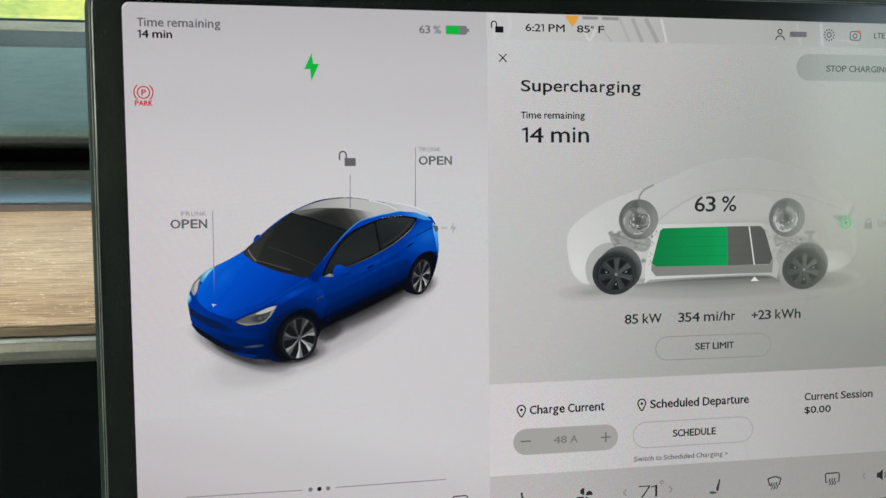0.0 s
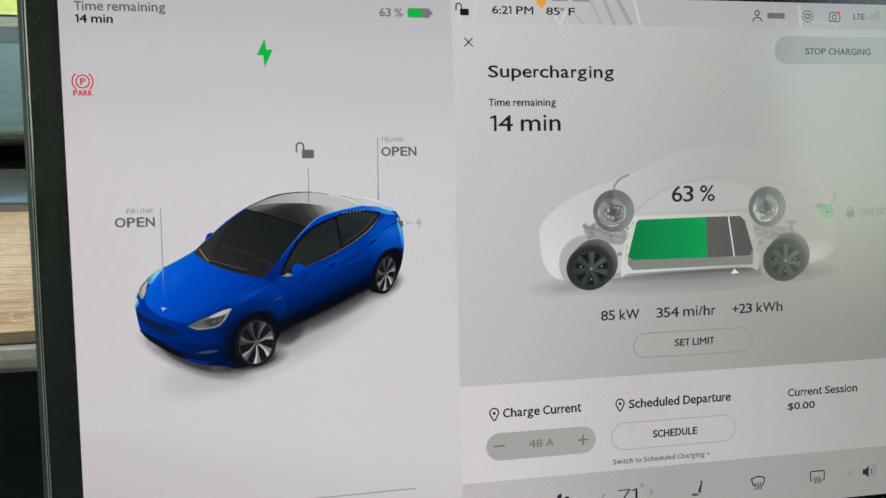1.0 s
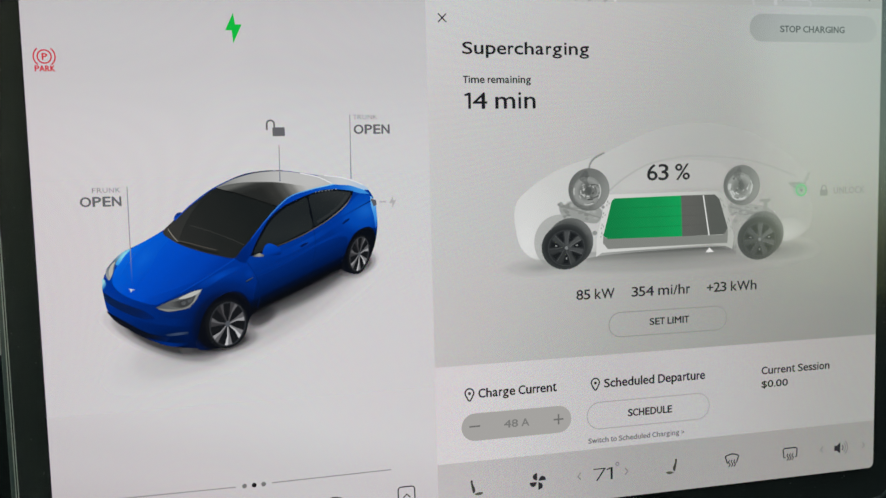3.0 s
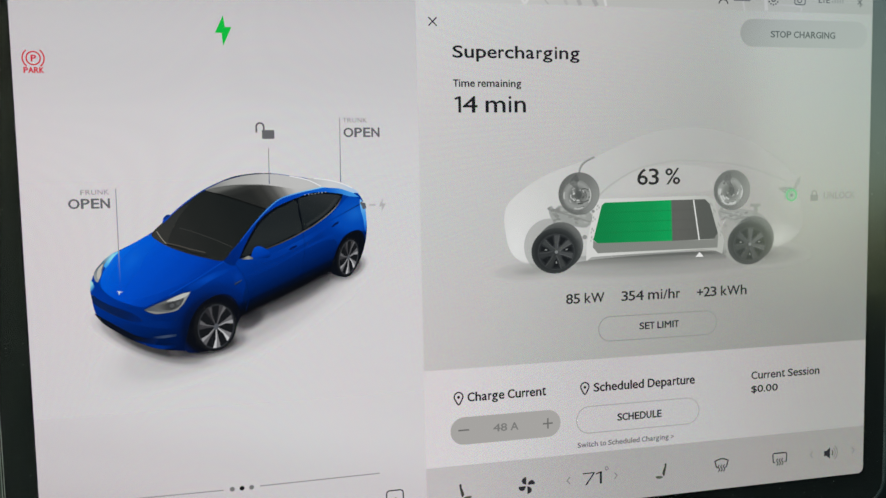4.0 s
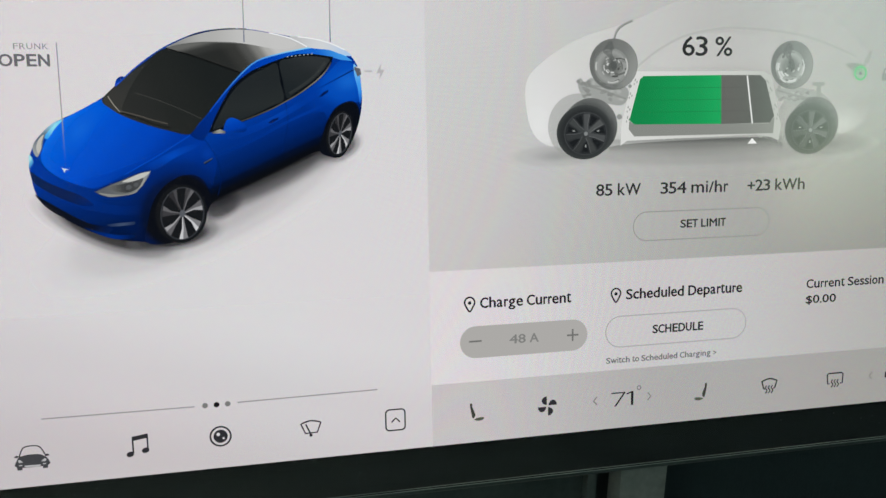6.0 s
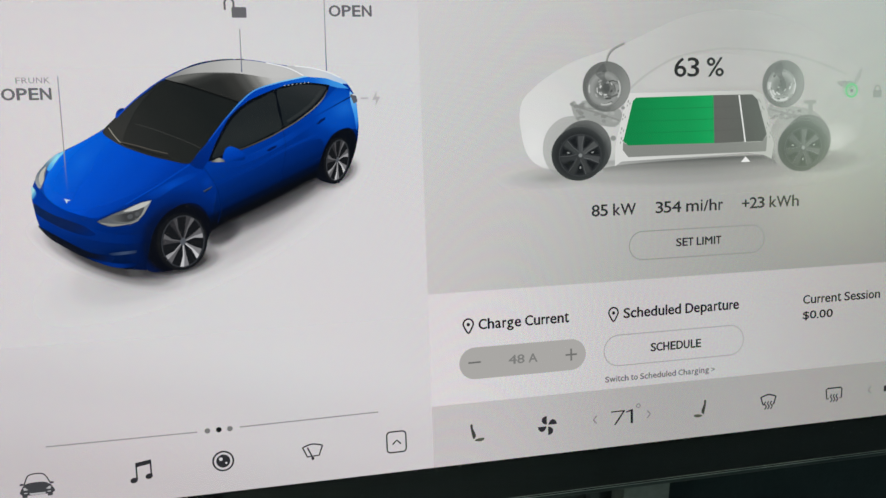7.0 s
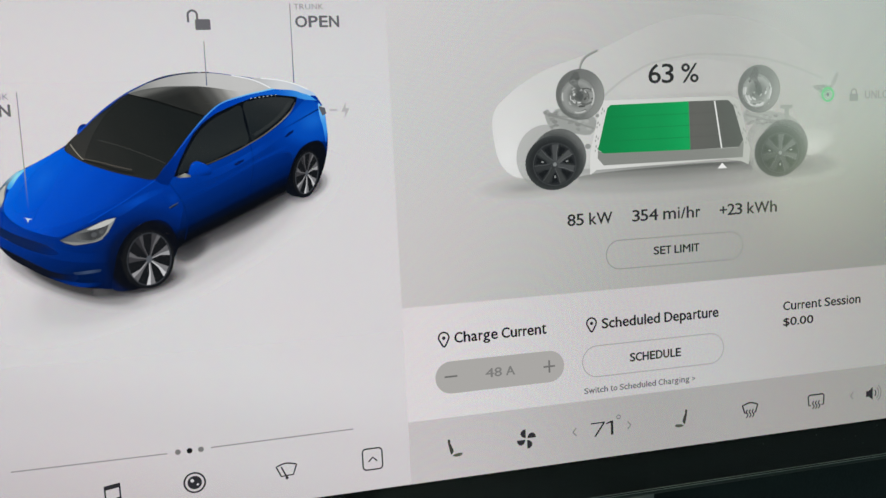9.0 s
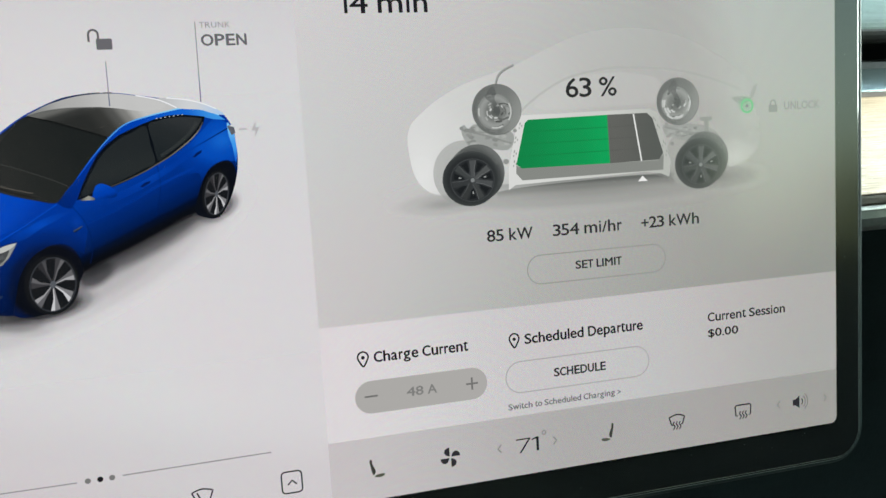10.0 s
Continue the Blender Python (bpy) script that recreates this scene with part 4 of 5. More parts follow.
drawn("headlamp_lens", [curved([(238, 683), (258, 679), (277, 675), (296, 668), (290, 682), (280, 690), (266, 693), (248, 690)], 4)], lit("lens dark", ramp=[(0, (96, 98, 98), 1), (0.5, (58, 60, 62), 1), (1, (74, 76, 78), 1)], start=(240, 686), end=(294, 672)), car, 10.3)
drawn("headlamp_lens", [oval(272, 684, 5, 4, -20, 16), oval(284, 680, 4, 3.4, -20, 16)], lit("lens grey", (84, 87, 90)), car, 10.6)
drawn("lamp_glint", [curved([(262, 675), (275, 668), (292, 661), (307, 658.5), (300, 666), (283, 673)], 4)], lit("lamp pale", (190, 191, 187)), car, 10.6)
drawn("lamp_glint", [curved([(222, 692), (243, 695), (266, 696), (286, 691), (275, 696), (252, 699), (238, 699)], 4)], lit("lamp rim pale", (138, 139, 136)), car, 10.6)
drawn("headlamp", [curved([(132, 630), (126, 618), (129, 606), (139, 594), (153, 580), (168, 570), (160, 580), (151, 589), (144, 602), (140, 616)], 4)], lit("far headlamp", ramp=[(0, (150, 156, 158), 1), (0.5, (96, 108, 122), 1), (1, (140, 196, 220), 1)], start=(130, 628), end=(164, 574)), car, 9)
drawn("headlamp_lens", [curved([(134, 624), (132, 614), (136, 602), (145, 593), (141, 605), (139, 617)], 4)], lit("far lens", (188, 186, 180)), car, 10)
drawn("nose_glint", [curved([(119, 627), (122, 627), (125, 634), (126, 643), (124, 652), (121, 655), (118.8, 645)], 3)], lit("nose pale", ramp=[(0, (158, 214, 222), 1), (0.5, (84, 166, 212), 0.9), (1, (4, 74, 186), 0.1)], start=(119, 636), end=(127, 642)), car, 9)
drawn("nose_glint", [curved([(146, 596), (158, 581), (170, 570.5), (177, 569), (164, 582), (151, 600)], 4)], lit("wing pale", ramp=[(0, (60, 160, 232), 1), (0.6, (140, 220, 240), 1), (1, (110, 200, 240), 1)], start=(148, 598), end=(174, 570)), car, 9)
drawn("bonnet_badge", [[(168, 648.5), (180, 651.5), (174, 652.6), (172, 657.5), (170.4, 651.8)]], lit("badge silver", (206, 214, 226)), car, 10)
drawn("windscreen", [curved([(239, 538), (257, 518), (286, 493), (315, 472), (346, 452), (381, 462), (408, 471), (436, 481), (466, 492), (454, 507), (438, 524), (423, 543), (407, 563), (392, 579), (376, 596.5), (344, 590), (316, 582), (289, 572), (267, 562), (252, 552)], 4)], lit("screen glass", ramp=[(0, (46, 47, 45), 1), (0.25, (40, 42, 41), 1), (0.55, (34, 37, 36), 1), (1, (28, 32, 32), 1)], start=(258, 560), end=(412, 486)), car, 9, "black tinted glass")
drawn("glass_reflection", [curved([(330, 464), (313, 480), (297, 499), (284, 520), (272, 545), (267, 560), (252, 552), (241, 538), (257, 519), (286, 494), (315, 473)], 4)], lit("side reflection", ramp=[(0, (66, 66, 63), 0.35), (0.6, (60, 62, 60), 0.35), (1, (46, 48, 47), 0.1)], start=(252, 550), end=(328, 464)), car, 9.3)
drawn("wiper", ribbon(curved([(249, 531), (257, 545), (267, 558)], 5, False), 1.6), lit("wiper pale", (146, 142, 132)), car, 10)
drawn("wiper", ribbon(curved([(266, 558), (290, 566), (317, 577), (346, 585)], 5, False), 2.4), lit("wiper dark", (26, 26, 26)), car, 10)
drawn("cowl_vent", ribbon(curved([(264, 555), (290, 562), (317, 571), (342, 578)], 5, False), 2.0), lit("cowl grey", (84, 80, 74), alpha=0.8), car, 10)
drawn("dash_line", ribbon(curved([(293, 526), (320, 535), (347, 546), (374, 558), (397, 570)], 6, False), 1.5), lit("glass light", (74, 75, 72), alpha=0.4), car, 10)
drawn("roof", [curved([(346, 452), (381, 462), (408, 471), (436, 481), (466, 492), (480, 481), (496, 472), (514, 464), (534, 460), (564, 453), (584, 449), (565, 437), (546, 430), (517, 425), (488, 420.5), (459, 419.5), (421, 423), (383, 433)], 4)], lit("roof glass", ramp=[(0, (40, 42, 41), 1), (0.3, (54, 55, 53), 1), (0.5, (80, 81, 79), 1), (0.68, (124, 124, 121), 1), (0.85, (172, 172, 169), 1), (1, (192, 192, 191), 1)], start=(450, 486), end=(520, 440)), car, 10, "glass roof fading to a pale reflection")
drawn("roof_haze", [curved([(348, 452), (372, 446), (401, 443), (430, 442.5), (470, 444), (500, 447), (500, 464), (470, 472), (436, 478), (408, 468), (381, 460)], 4)], lit("roof haze", ramp=[(0, (60, 62, 60), 0.0), (0.5, (70, 72, 70), 0.3), (1, (110, 111, 108), 0.8)], start=(410, 464), end=(404, 442)), car, 10.3)
drawn("roof_band", [curved([(346, 451), (372, 445.5), (401, 442), (430, 441.5), (460, 442), (486, 445), (530, 452), (560, 448), (560, 436), (517, 425.5), (488, 421), (459, 420), (421, 423.5), (383, 433.5), (364, 442)], 4)], lit("roof pale", ramp=[(0, (150, 151, 149), 0.75), (0.3, (176, 176, 174), 0.95), (0.7, (194, 194, 193), 1), (1, (196, 196, 195), 0.7)], start=(350, 450), end=(550, 438)), car, 10.6)
drawn("roof_line", ribbon(curved([(348, 451.5), (372, 445.5), (401, 442), (430, 441.5), (462, 442.5)], 5, False), 2.0), lit("roof line grey", (96, 98, 96), alpha=0.7), car, 11)
drawn("roof_seam", ribbon([(346, 452), (381, 462), (408, 471.5), (436, 481.5), (466, 492.5)], 2.0), lit("seam", (8, 9, 10)), car, 11)
drawn("roof_edge", ribbon(curved([(262, 515), (296, 484), (333, 457), (364, 440.5), (402, 425.5), (440, 419.5), (462, 418.5)], 5, False), 2.0), lit("edge blue", ramp=[(0, (8, 70, 190), 1), (0.45, (24, 66, 150), 1), (0.8, (50, 60, 84), 1), (1, (96, 100, 108), 1)], start=(262, 515), end=(462, 420)), car, 11)
drawn("roof_edge", ribbon([(466, 418.8), (480, 419)], 1.8) + ribbon([(427, 421), (436, 420)], 1.8), lit("edge dark", (70, 72, 78)), car, 11)
drawn("roof_rail", [[(377, 597), (394, 579), (409, 563), (424, 544), (440, 525), (456, 508), (468, 495), (480, 482), (496, 473), (514, 465), (534, 460.5), (564, 454), (589, 449.5), (619, 452), (644, 460), (660, 472), (640, 470), (618, 464), (588, 460), (564, 461), (544, 466), (524, 473), (504, 481), (484, 490), (463, 505), (448, 520), (434, 542), (421, 566), (408, 593), (398, 608), (386, 604)]], lit("rail blue", ramp=[(0, (0, 36, 112), 1), (0.3, (0, 50, 150), 1), (0.6, (0, 64, 176), 1), (0.85, (16, 98, 206), 1), (1, (60, 148, 226), 1)], start=(384, 600), end=(640, 454)), car, 11)
drawn("rail_light", ribbon(curved([(412, 558), (440, 524), (468, 494), (496, 472), (534, 460), (564, 453.5), (592, 449), (622, 452), (650, 463)], 6, False), 2.2), lit("rail light", ramp=[(0, (6, 80, 206), 0.6), (0.4, (70, 148, 226), 1), (0.75, (130, 200, 240), 1), (1, (150, 210, 244), 1)], start=(412, 556), end=(640, 456)), car, 11.5)
drawn("tail_spoiler", [curved([(548, 432), (578, 431), (612, 438), (640, 449), (659, 463), (640, 460), (619, 453), (589, 450), (568, 443)], 5)], lit("tail light", ramp=[(0, (188, 189, 190), 1), (0.5, (206, 209, 212), 1), (1, (170, 200, 232), 1)], start=(552, 430), end=(658, 464)), car, 12)
drawn("roof_glint", ribbon(curved([(517, 425), (546, 431.5), (565, 439), (581, 448)], 5, False), 1.8) + ribbon(curved([(566, 431), (597, 435), (624, 442.5), (646, 452.5)], 5, False), 1.8), lit("glint pale", (236, 238, 240)), car, 13)
drawn("rear_flank", [curved([(640, 470), (660, 476), (671, 488), (674, 512), (672, 540), (664, 544), (656, 541), (640, 545), (624, 556), (612, 574), (604, 560), (560, 568), (552, 546), (590, 516), (618, 490)], 4)], lit("flank blue", ramp=[(0.0, (18, 98, 202), 1), (0.35, (4, 76, 184), 0.95), (0.7, (0, 56, 154), 0.6), (1.0, (0, 42, 122), 0.0)], round_at=(652, 506), radii=(104, 74), turn=20), car, 7.6)
drawn("tail_glint", [curved([(662, 477), (670, 488), (674, 510), (674.5, 534), (671, 546), (668, 520), (663, 498)], 5)], lit("tail glint", ramp=[(0, (120, 190, 240), 1), (0.6, (60, 150, 232), 1), (1, (20, 96, 206), 1)], start=(666, 478), end=(672, 544)), car, 9)
drawn("tail_crease", ribbon(curved([(664, 486), (642, 497), (621, 508), (595, 521), (566, 534)], 6, False), 2.0), lit("crease dark", ramp=[(0, (6, 30, 84), 1), (0.6, (0, 52, 144), 0.9), (1, (0, 60, 164), 0.0)], start=(664, 486), end=(566, 534)), car, 9)
drawn("flank_crease", ribbon(curved([(398, 640), (440, 626), (490, 604), (540, 578), (590, 556), (620, 544)], 6, False), 4.5), lit("flank light", ramp=[(0, (0, 44, 124), 0.0), (0.4, (0, 48, 138), 0.5), (0.8, (2, 60, 162), 0.55), (1, (4, 64, 170), 0.0)], start=(398, 640), end=(620, 544)), car, 8)
drawn("door_light", [curved([(440, 598), (500, 575), (560, 545), (600, 520), (596, 532), (550, 562), (500, 588), (450, 606)], 5)], lit("door light", ramp=[(0, (4, 70, 178), 0.6), (0.6, (2, 60, 164), 0.35), (1, (0, 50, 150), 0.0)], round_at=(530, 564), radii=(100, 22), turn=26), car, 8)
drawn("wing_fold", [curved([(396, 612), (412, 622), (418, 640), (412, 652), (400, 640), (388, 630)], 5)], lit("wing fold blue", ramp=[(0, (2, 58, 158), 0.8), (1, (0, 42, 124), 0.0)], round_at=(404, 630), radii=(20, 22)), car, 8)
drawn("window_surround", [[(408, 594), (420, 567), (433, 543), (447, 520.5), (463, 504.5), (484, 489.5), (504, 480.5), (524, 472.5), (544, 465.5), (564, 460.5), (588, 459.5), (618, 463.5), (626, 465), (623, 476), (613, 491), (598, 506), (581, 519), (561, 532), (540, 543), (520, 554), (490, 567), (470, 574.5), (440, 587)]], lit("surround black", (10, 15, 22)), car, 11.5)
drawn("side_window", [curved([(416, 588), (426, 566), (438, 545), (452, 524), (467, 509), (486, 495), (506, 486), (528, 477), (533, 508), (538, 538), (519, 548), (489, 562), (469, 570), (440, 581)], 4)], lit("side glass", ramp=[(0, (34, 39, 41), 1), (0.6, (38, 43, 44), 1), (1, (30, 36, 40), 1)], start=(470, 510), end=(480, 580)), car, 12)
drawn("side_window", [curved([(533, 475), (548, 469), (566, 465), (590, 464), (619, 468), (616, 477), (608, 488), (594, 502), (578, 514), (558, 527), (543, 536), (538, 508)], 4)], lit("rear glass", ramp=[(0, (46, 50, 52), 1), (0.5, (36, 41, 43), 1), (1, (30, 36, 39), 1)], start=(590, 466), end=(560, 530)), car, 12)
drawn("window_reflection", ribbon(curved([(548, 528), (574, 512), (596, 494), (612, 474)], 5, False), 5), lit("window haze", (62, 66, 66), alpha=0.35), car, 12.3)
drawn("window_trim", ribbon(curved([(456, 577.5), (489, 565.5), (519, 553), (540, 542), (561, 530.5), (581, 517), (598, 504), (613, 489), (622, 474)], 5, False), 1.9), lit("trim light", ramp=[(0, (66, 66, 60), 1), (0.55, (96, 92, 80), 1), (0.85, (132, 127, 114), 1), (1, (60, 62, 66), 1)], start=(456, 577), end=(622, 474)), car, 13)
drawn("window_glint", [[(546 + 7 * i, 464.6 - 0.8 * i), (548.6 + 7 * i, 464.2 - 0.8 * i), (548.6 + 7 * i, 465.1 - 0.8 * i), (546 + 7 * i, 465.6 - 0.8 * i)] for i in range(7)], lit("glint white", (206, 214, 220)), car, 13)
for handle in ([(509, 578), (518, 572), (528, 569), (526, 573), (514, 579.5)], [(599, 534), (607, 526), (616, 521.5), (615, 526), (604, 533.5)]):
    drawn("door_handle", [handle], lit("handle dark", (4, 26, 84)), car, 13)
drawn("door_seam", ribbon(curved([(540, 543), (543, 568), (540, 596), (530, 630)], 5, False), 1.2), lit("seam blue", (0, 30, 92), alpha=0.8), car, 9)
drawn("door_seam", ribbon(curved([(400, 604), (420, 640), (424, 676), (418, 702)], 5, False), 1.2), lit("front seam blue", (0, 26, 80), alpha=0.7), car, 9)
drawn("wing_badge", [[(396, 645), (413, 637), (409, 642), (399, 648)]], lit("wing badge dark", (12, 18, 30)), car, 13)
drawn("wing_badge_edge", ribbon([(397, 646), (412, 638)], 1.0), lit("badge edge grey", (88, 100, 116)), car, 13.5)
drawn("mirror", [curved([(435, 591), (437, 577), (442, 570.5), (450, 569), (463, 575), (470, 582), (472, 590), (463, 594)], 4)], lit("mirror blue", ramp=[(0, (2, 74, 190), 1), (0.6, (0, 60, 168), 1), (1, (0, 36, 110), 1)], start=(448, 568), end=(456, 597)), car, 14)
drawn("mirror_foot", [[(412, 594), (427, 588), (436, 592), (436, 595.5), (416, 595.5)]], lit("mirror foot", ramp=[(0, (60, 64, 66), 1), (0.6, (150, 150, 142), 1), (1, (96, 100, 104), 1)], start=(412, 592), end=(436, 592)), car, 14)
drawn("mirror", [curved([(261, 517), (263, 506), (269, 499.5), (276, 499), (273, 507), (265, 516)], 4)], lit("far mirror blue", ramp=[(0, (8, 44, 120), 1), (1, (8, 74, 196), 1)], start=(270, 500), end=(264, 516)), car, 8)
drawn("charge_port", [[(662, 483), (672, 480), (675, 495), (668, 499)]], lit("port dark", (92, 96, 104)), car, 14)
drawn("port_flap", [[(665, 483), (673, 479), (684, 474.5), (682, 478), (673, 485)]], lit("flap light", (208, 212, 216)), car, 15)
drawn("wheel_arch", [curved([(294, 779), (299, 746), (308, 714), (325, 688), (346, 672), (367, 665), (386, 668), (398, 680), (405, 700), (404, 720), (374, 768), (330, 783)], 4)], lit("arch black", ramp=[(0, (9, 11, 16), 1), (0.8, (9, 12, 20), 1), (1, (6, 22, 62), 1)], round_at=(352, 728), radii=(74, 74)), car, 14)
drawn("wheel_arch", [curved([(596, 628), (602, 602), (612, 576), (625, 556), (642, 545), (659, 543), (668, 553), (669, 576), (654, 614), (634, 640), (610, 638)], 4)], lit("rear arch black", ramp=[(0, (9, 11, 16), 1), (0.85, (10, 14, 22), 1), (1, (10, 28, 66), 1)], round_at=(634, 592), radii=(58, 62)), car, 14)


def picture_wheel(u, v, a, b, tilt):
    k = radians(tilt)
    at = lambda r, t: (u + a * 0.05 + a * r * math.cos(t) * math.cos(k) - b * r * math.sin(t) * math.sin(k), v + a * r * math.cos(t) * math.sin(k) + b * r * math.sin(t) * math.cos(k))
    drawn("wheel", [oval(u, v, a * 1.12, b, tilt)], lit("tyre black", (20, 22, 25)), car, 15, "alloy wheel with dark tyre")
    drawn("rim", [oval(u + a * 0.05, v, a * 0.93, b * 0.89, tilt)], lit("rim dark", (22, 24, 27)), car, 16)
    drawn("rim_edge", ribbon(oval(u + a * 0.05, v, a * 0.93, b * 0.89, tilt), 1.6, True), lit("rim edge grey", (58, 61, 66)), car, 17)
    for n in range(7):
        t = 2 * math.pi * n / 7 + 0.35
        for w0, w1, shade in ((-0.16, 0.03, 0.62), (0.03, 0.17, 1.0)):
            tone = (138 + 66 * math.sin(t + 0.8)) * shade
            drawn("spoke", [[at(0.12, t + w0 * 1.6), at(0.5, t + w0 * 0.9), at(0.88, t + w0 * 1.35 + 0.05), at(0.88, t + w1 * 1.35 + 0.05), at(0.5, t + w1 * 0.9), at(0.12, t + w1 * 1.6)]], lit("spoke metal", (round(tone), round(tone), round(tone + 3))), car, 18)
    drawn("hub", [oval(u + a * 0.05, v, a * 0.13, b * 0.13, tilt, 16)], lit("hub grey", (84, 88, 94)), car, 19)


picture_wheel(355, 732, 38, 51, 12)
picture_wheel(633, 599, 20.5, 41, 13)

# ---- charging page ----
drawn("close_icon", ribbon([(819, 93), (837, 111)], 2.6) + ribbon([(837, 93), (819, 111)], 2.6), ink, right, 6)
words("Supercharging", 871, 1161, 177, 25, ink, right, bold=0.03)
words("Time remaining", 871, 1024, 239, 15, ink, right, bold=0.015)
words("14 min", 873, 1034, 294, 34, ink, right, bold=0.02)
stop = drawn("stop_button", [pill(1562, 78, 1906, 142)], lit("button grey", (152, 155, 151)), screen, 4, "grey rounded button")
words("STOP CHARGING", 1642, 1816, 119.5, 14.5, lit("button ink", (56, 59, 57)), stop, 6, 0.02)
drawn("car_shadow", [oval(1345, 636, 420, 60, 0, 40)], lit("soft shadow", ramp=[(0, (120, 122, 118), 0.7), (0.6, (140, 142, 138), 0.42), (1, (178, 179, 175), 0.0)], round_at=(1345, 636), radii=(415, 46)), right, 3)
drawn("car_shadow", [[(1150, 618), (1530, 618), (1530, 652), (1150, 652)]], lit("sill shadow", ramp=[(0, (92, 95, 92), 0.9), (0.35, (116, 119, 115), 0.6), (1, (168, 170, 165), 0.0)], start=(1340, 622), end=(1340, 650)), right, 3.3)
drawn("car_shadow", [oval(1630, 634, 120, 30, 0, 36)], lit("tail shadow", ramp=[(0, (112, 116, 110), 0.6), (0.6, (130, 134, 127), 0.3), (1, (160, 163, 156), 0.0)], round_at=(1630, 634), radii=(118, 29)), right, 3.6)
drawn("car_shadow", [oval(1040, 648, 110, 26, 0, 36)], lit("nose shadow", ramp=[(0, (128, 131, 128), 0.55), (0.6, (150, 152, 149), 0.25), (1, (178, 179, 176), 0.0)], round_at=(1040, 648), radii=(108, 25)), right, 3.6)
body_line = curved([(1040, 630), (1012, 620), (993, 597), (984, 562), (981, 525), (988, 499), (1007, 479), (1042, 453), (1096, 426), (1150, 409), (1198, 394), (1252, 371), (1301, 351), (1356, 336), (1427, 329), (1500, 335), (1572, 354), (1646, 391), (1692, 424), (1724, 456), (1718, 478), (1734, 526), (1732, 570), (1710, 597), (1668, 616), (1600, 640), (1519, 628), (1466, 619), (1310, 622), (1178, 628), (1110, 640)], 4)
ghost_mat = lit("ghost body", ramp=[(0, (226, 227, 225), 0.56), (0.22, (221, 223, 220), 0.40), (0.45, (216, 218, 214), 0.25), (0.7, (208, 210, 205), 0.13), (0.9, (204, 206, 201), 0.12), (1, (200, 202, 197), 0.06)], start=(1000, 600), end=(1560, 360))
ghost = drawn("cutaway_picture", [body_line], ghost_mat, screen, 4, "pale see-through car showing its battery and wheels")
drawn("roof_line", ribbon(curved([(1205, 482), (1245, 452), (1302, 423), (1361, 410), (1421, 405), (1533, 413), (1610, 430), (1690, 458)], 6, False), 4.5), lit("ghost line", (172, 175, 170), alpha=0.55), ghost, 5)
drawn("cabin_glass", [curved([(1240, 478), (1262, 448), (1310, 424), (1380, 415), (1450, 418), (1500, 432), (1500, 474), (1380, 480)], 5)], lit("ghost glass", (212, 213, 210), alpha=0.16), ghost, 5)
drawn("nose_light", [curved([(1040, 628), (1012, 619), (994, 597), (985, 562), (982, 525), (989, 500), (1008, 480), (1042, 455), (1096, 428), (1130, 470), (1090, 530), (1050, 560)], 4)], lit("nose white", ramp=[(0, (226, 227, 226), 0.36), (0.6, (222, 223, 222), 0.2), (1, (222, 223, 221), 0.0)], round_at=(1012, 548), radii=(110, 110)), ghost, 5)
drawn("nose_light", [curved([(1040, 628), (1012, 619), (994, 597), (985, 562), (1004, 548), (1030, 570), (1034, 600)], 4)], lit("bumper white", ramp=[(0, (228, 229, 228), 0.6), (0.55, (226, 227, 226), 0.4), (1, (222, 223, 221), 0.0)], round_at=(1006, 594), radii=(50, 58)), ghost, 5.2)
drawn("tail_light_panel", [curved([(1645, 554), (1664, 560), (1700, 540), (1726, 540), (1730, 568), (1710, 595), (1668, 614), (1650, 606), (1652, 580)], 4)], lit("tail panel", ramp=[(0, (200, 204, 197), 0.65), (0.6, (196, 200, 193), 0.42), (1, (186, 189, 183), 0.03)], round_at=(1668, 596), radii=(70, 52)), ghost, 5)
drawn("wheel_house", [oval(1086, 592, 60, 62, 0, 36)], lit("wheel house grey", (150, 153, 149), alpha=0.6), ghost, 5.5)
drawn("wheel_house", [oval(1582, 590, 70, 66, 0, 36)], lit("rear wheel house grey", (158, 162, 155), alpha=0.5), ghost, 5.5)
drawn("sill_frame", [[(1201, 489), (1479, 488), (1498, 497), (1512, 550), (1523, 596), (1519, 626), (1500, 618), (1466, 613), (1330, 617), (1188, 621), (1174, 630), (1176, 588)]], lit("white frame", ramp=[(0, (216, 217, 214), 1), (0.6, (202, 204, 199), 1), (1, (182, 185, 179), 1)], start=(1180, 560), end=(1520, 560)), ghost, 6)
drawn("strut", ribbon(curved([(1158, 430), (1163, 415), (1174, 404), (1196, 394)], 8, False), 4.2), lit("strut grey", (146, 149, 145), alpha=0.9), ghost, 6)
drawn("strut_edge", ribbon(curved([(1159, 430), (1164.5, 416), (1175, 405.5), (1196, 395.5)], 8, False), 1.2), lit("strut dark", (104, 107, 104), alpha=0.9), ghost, 7)


def clear_grey(fog, *c):
    """A tone of the see-through car, faded towards the page by fog."""
    return tuple(round(x * (1 - fog) + y * fog) for x, y in zip(c, (166, 171, 162)))


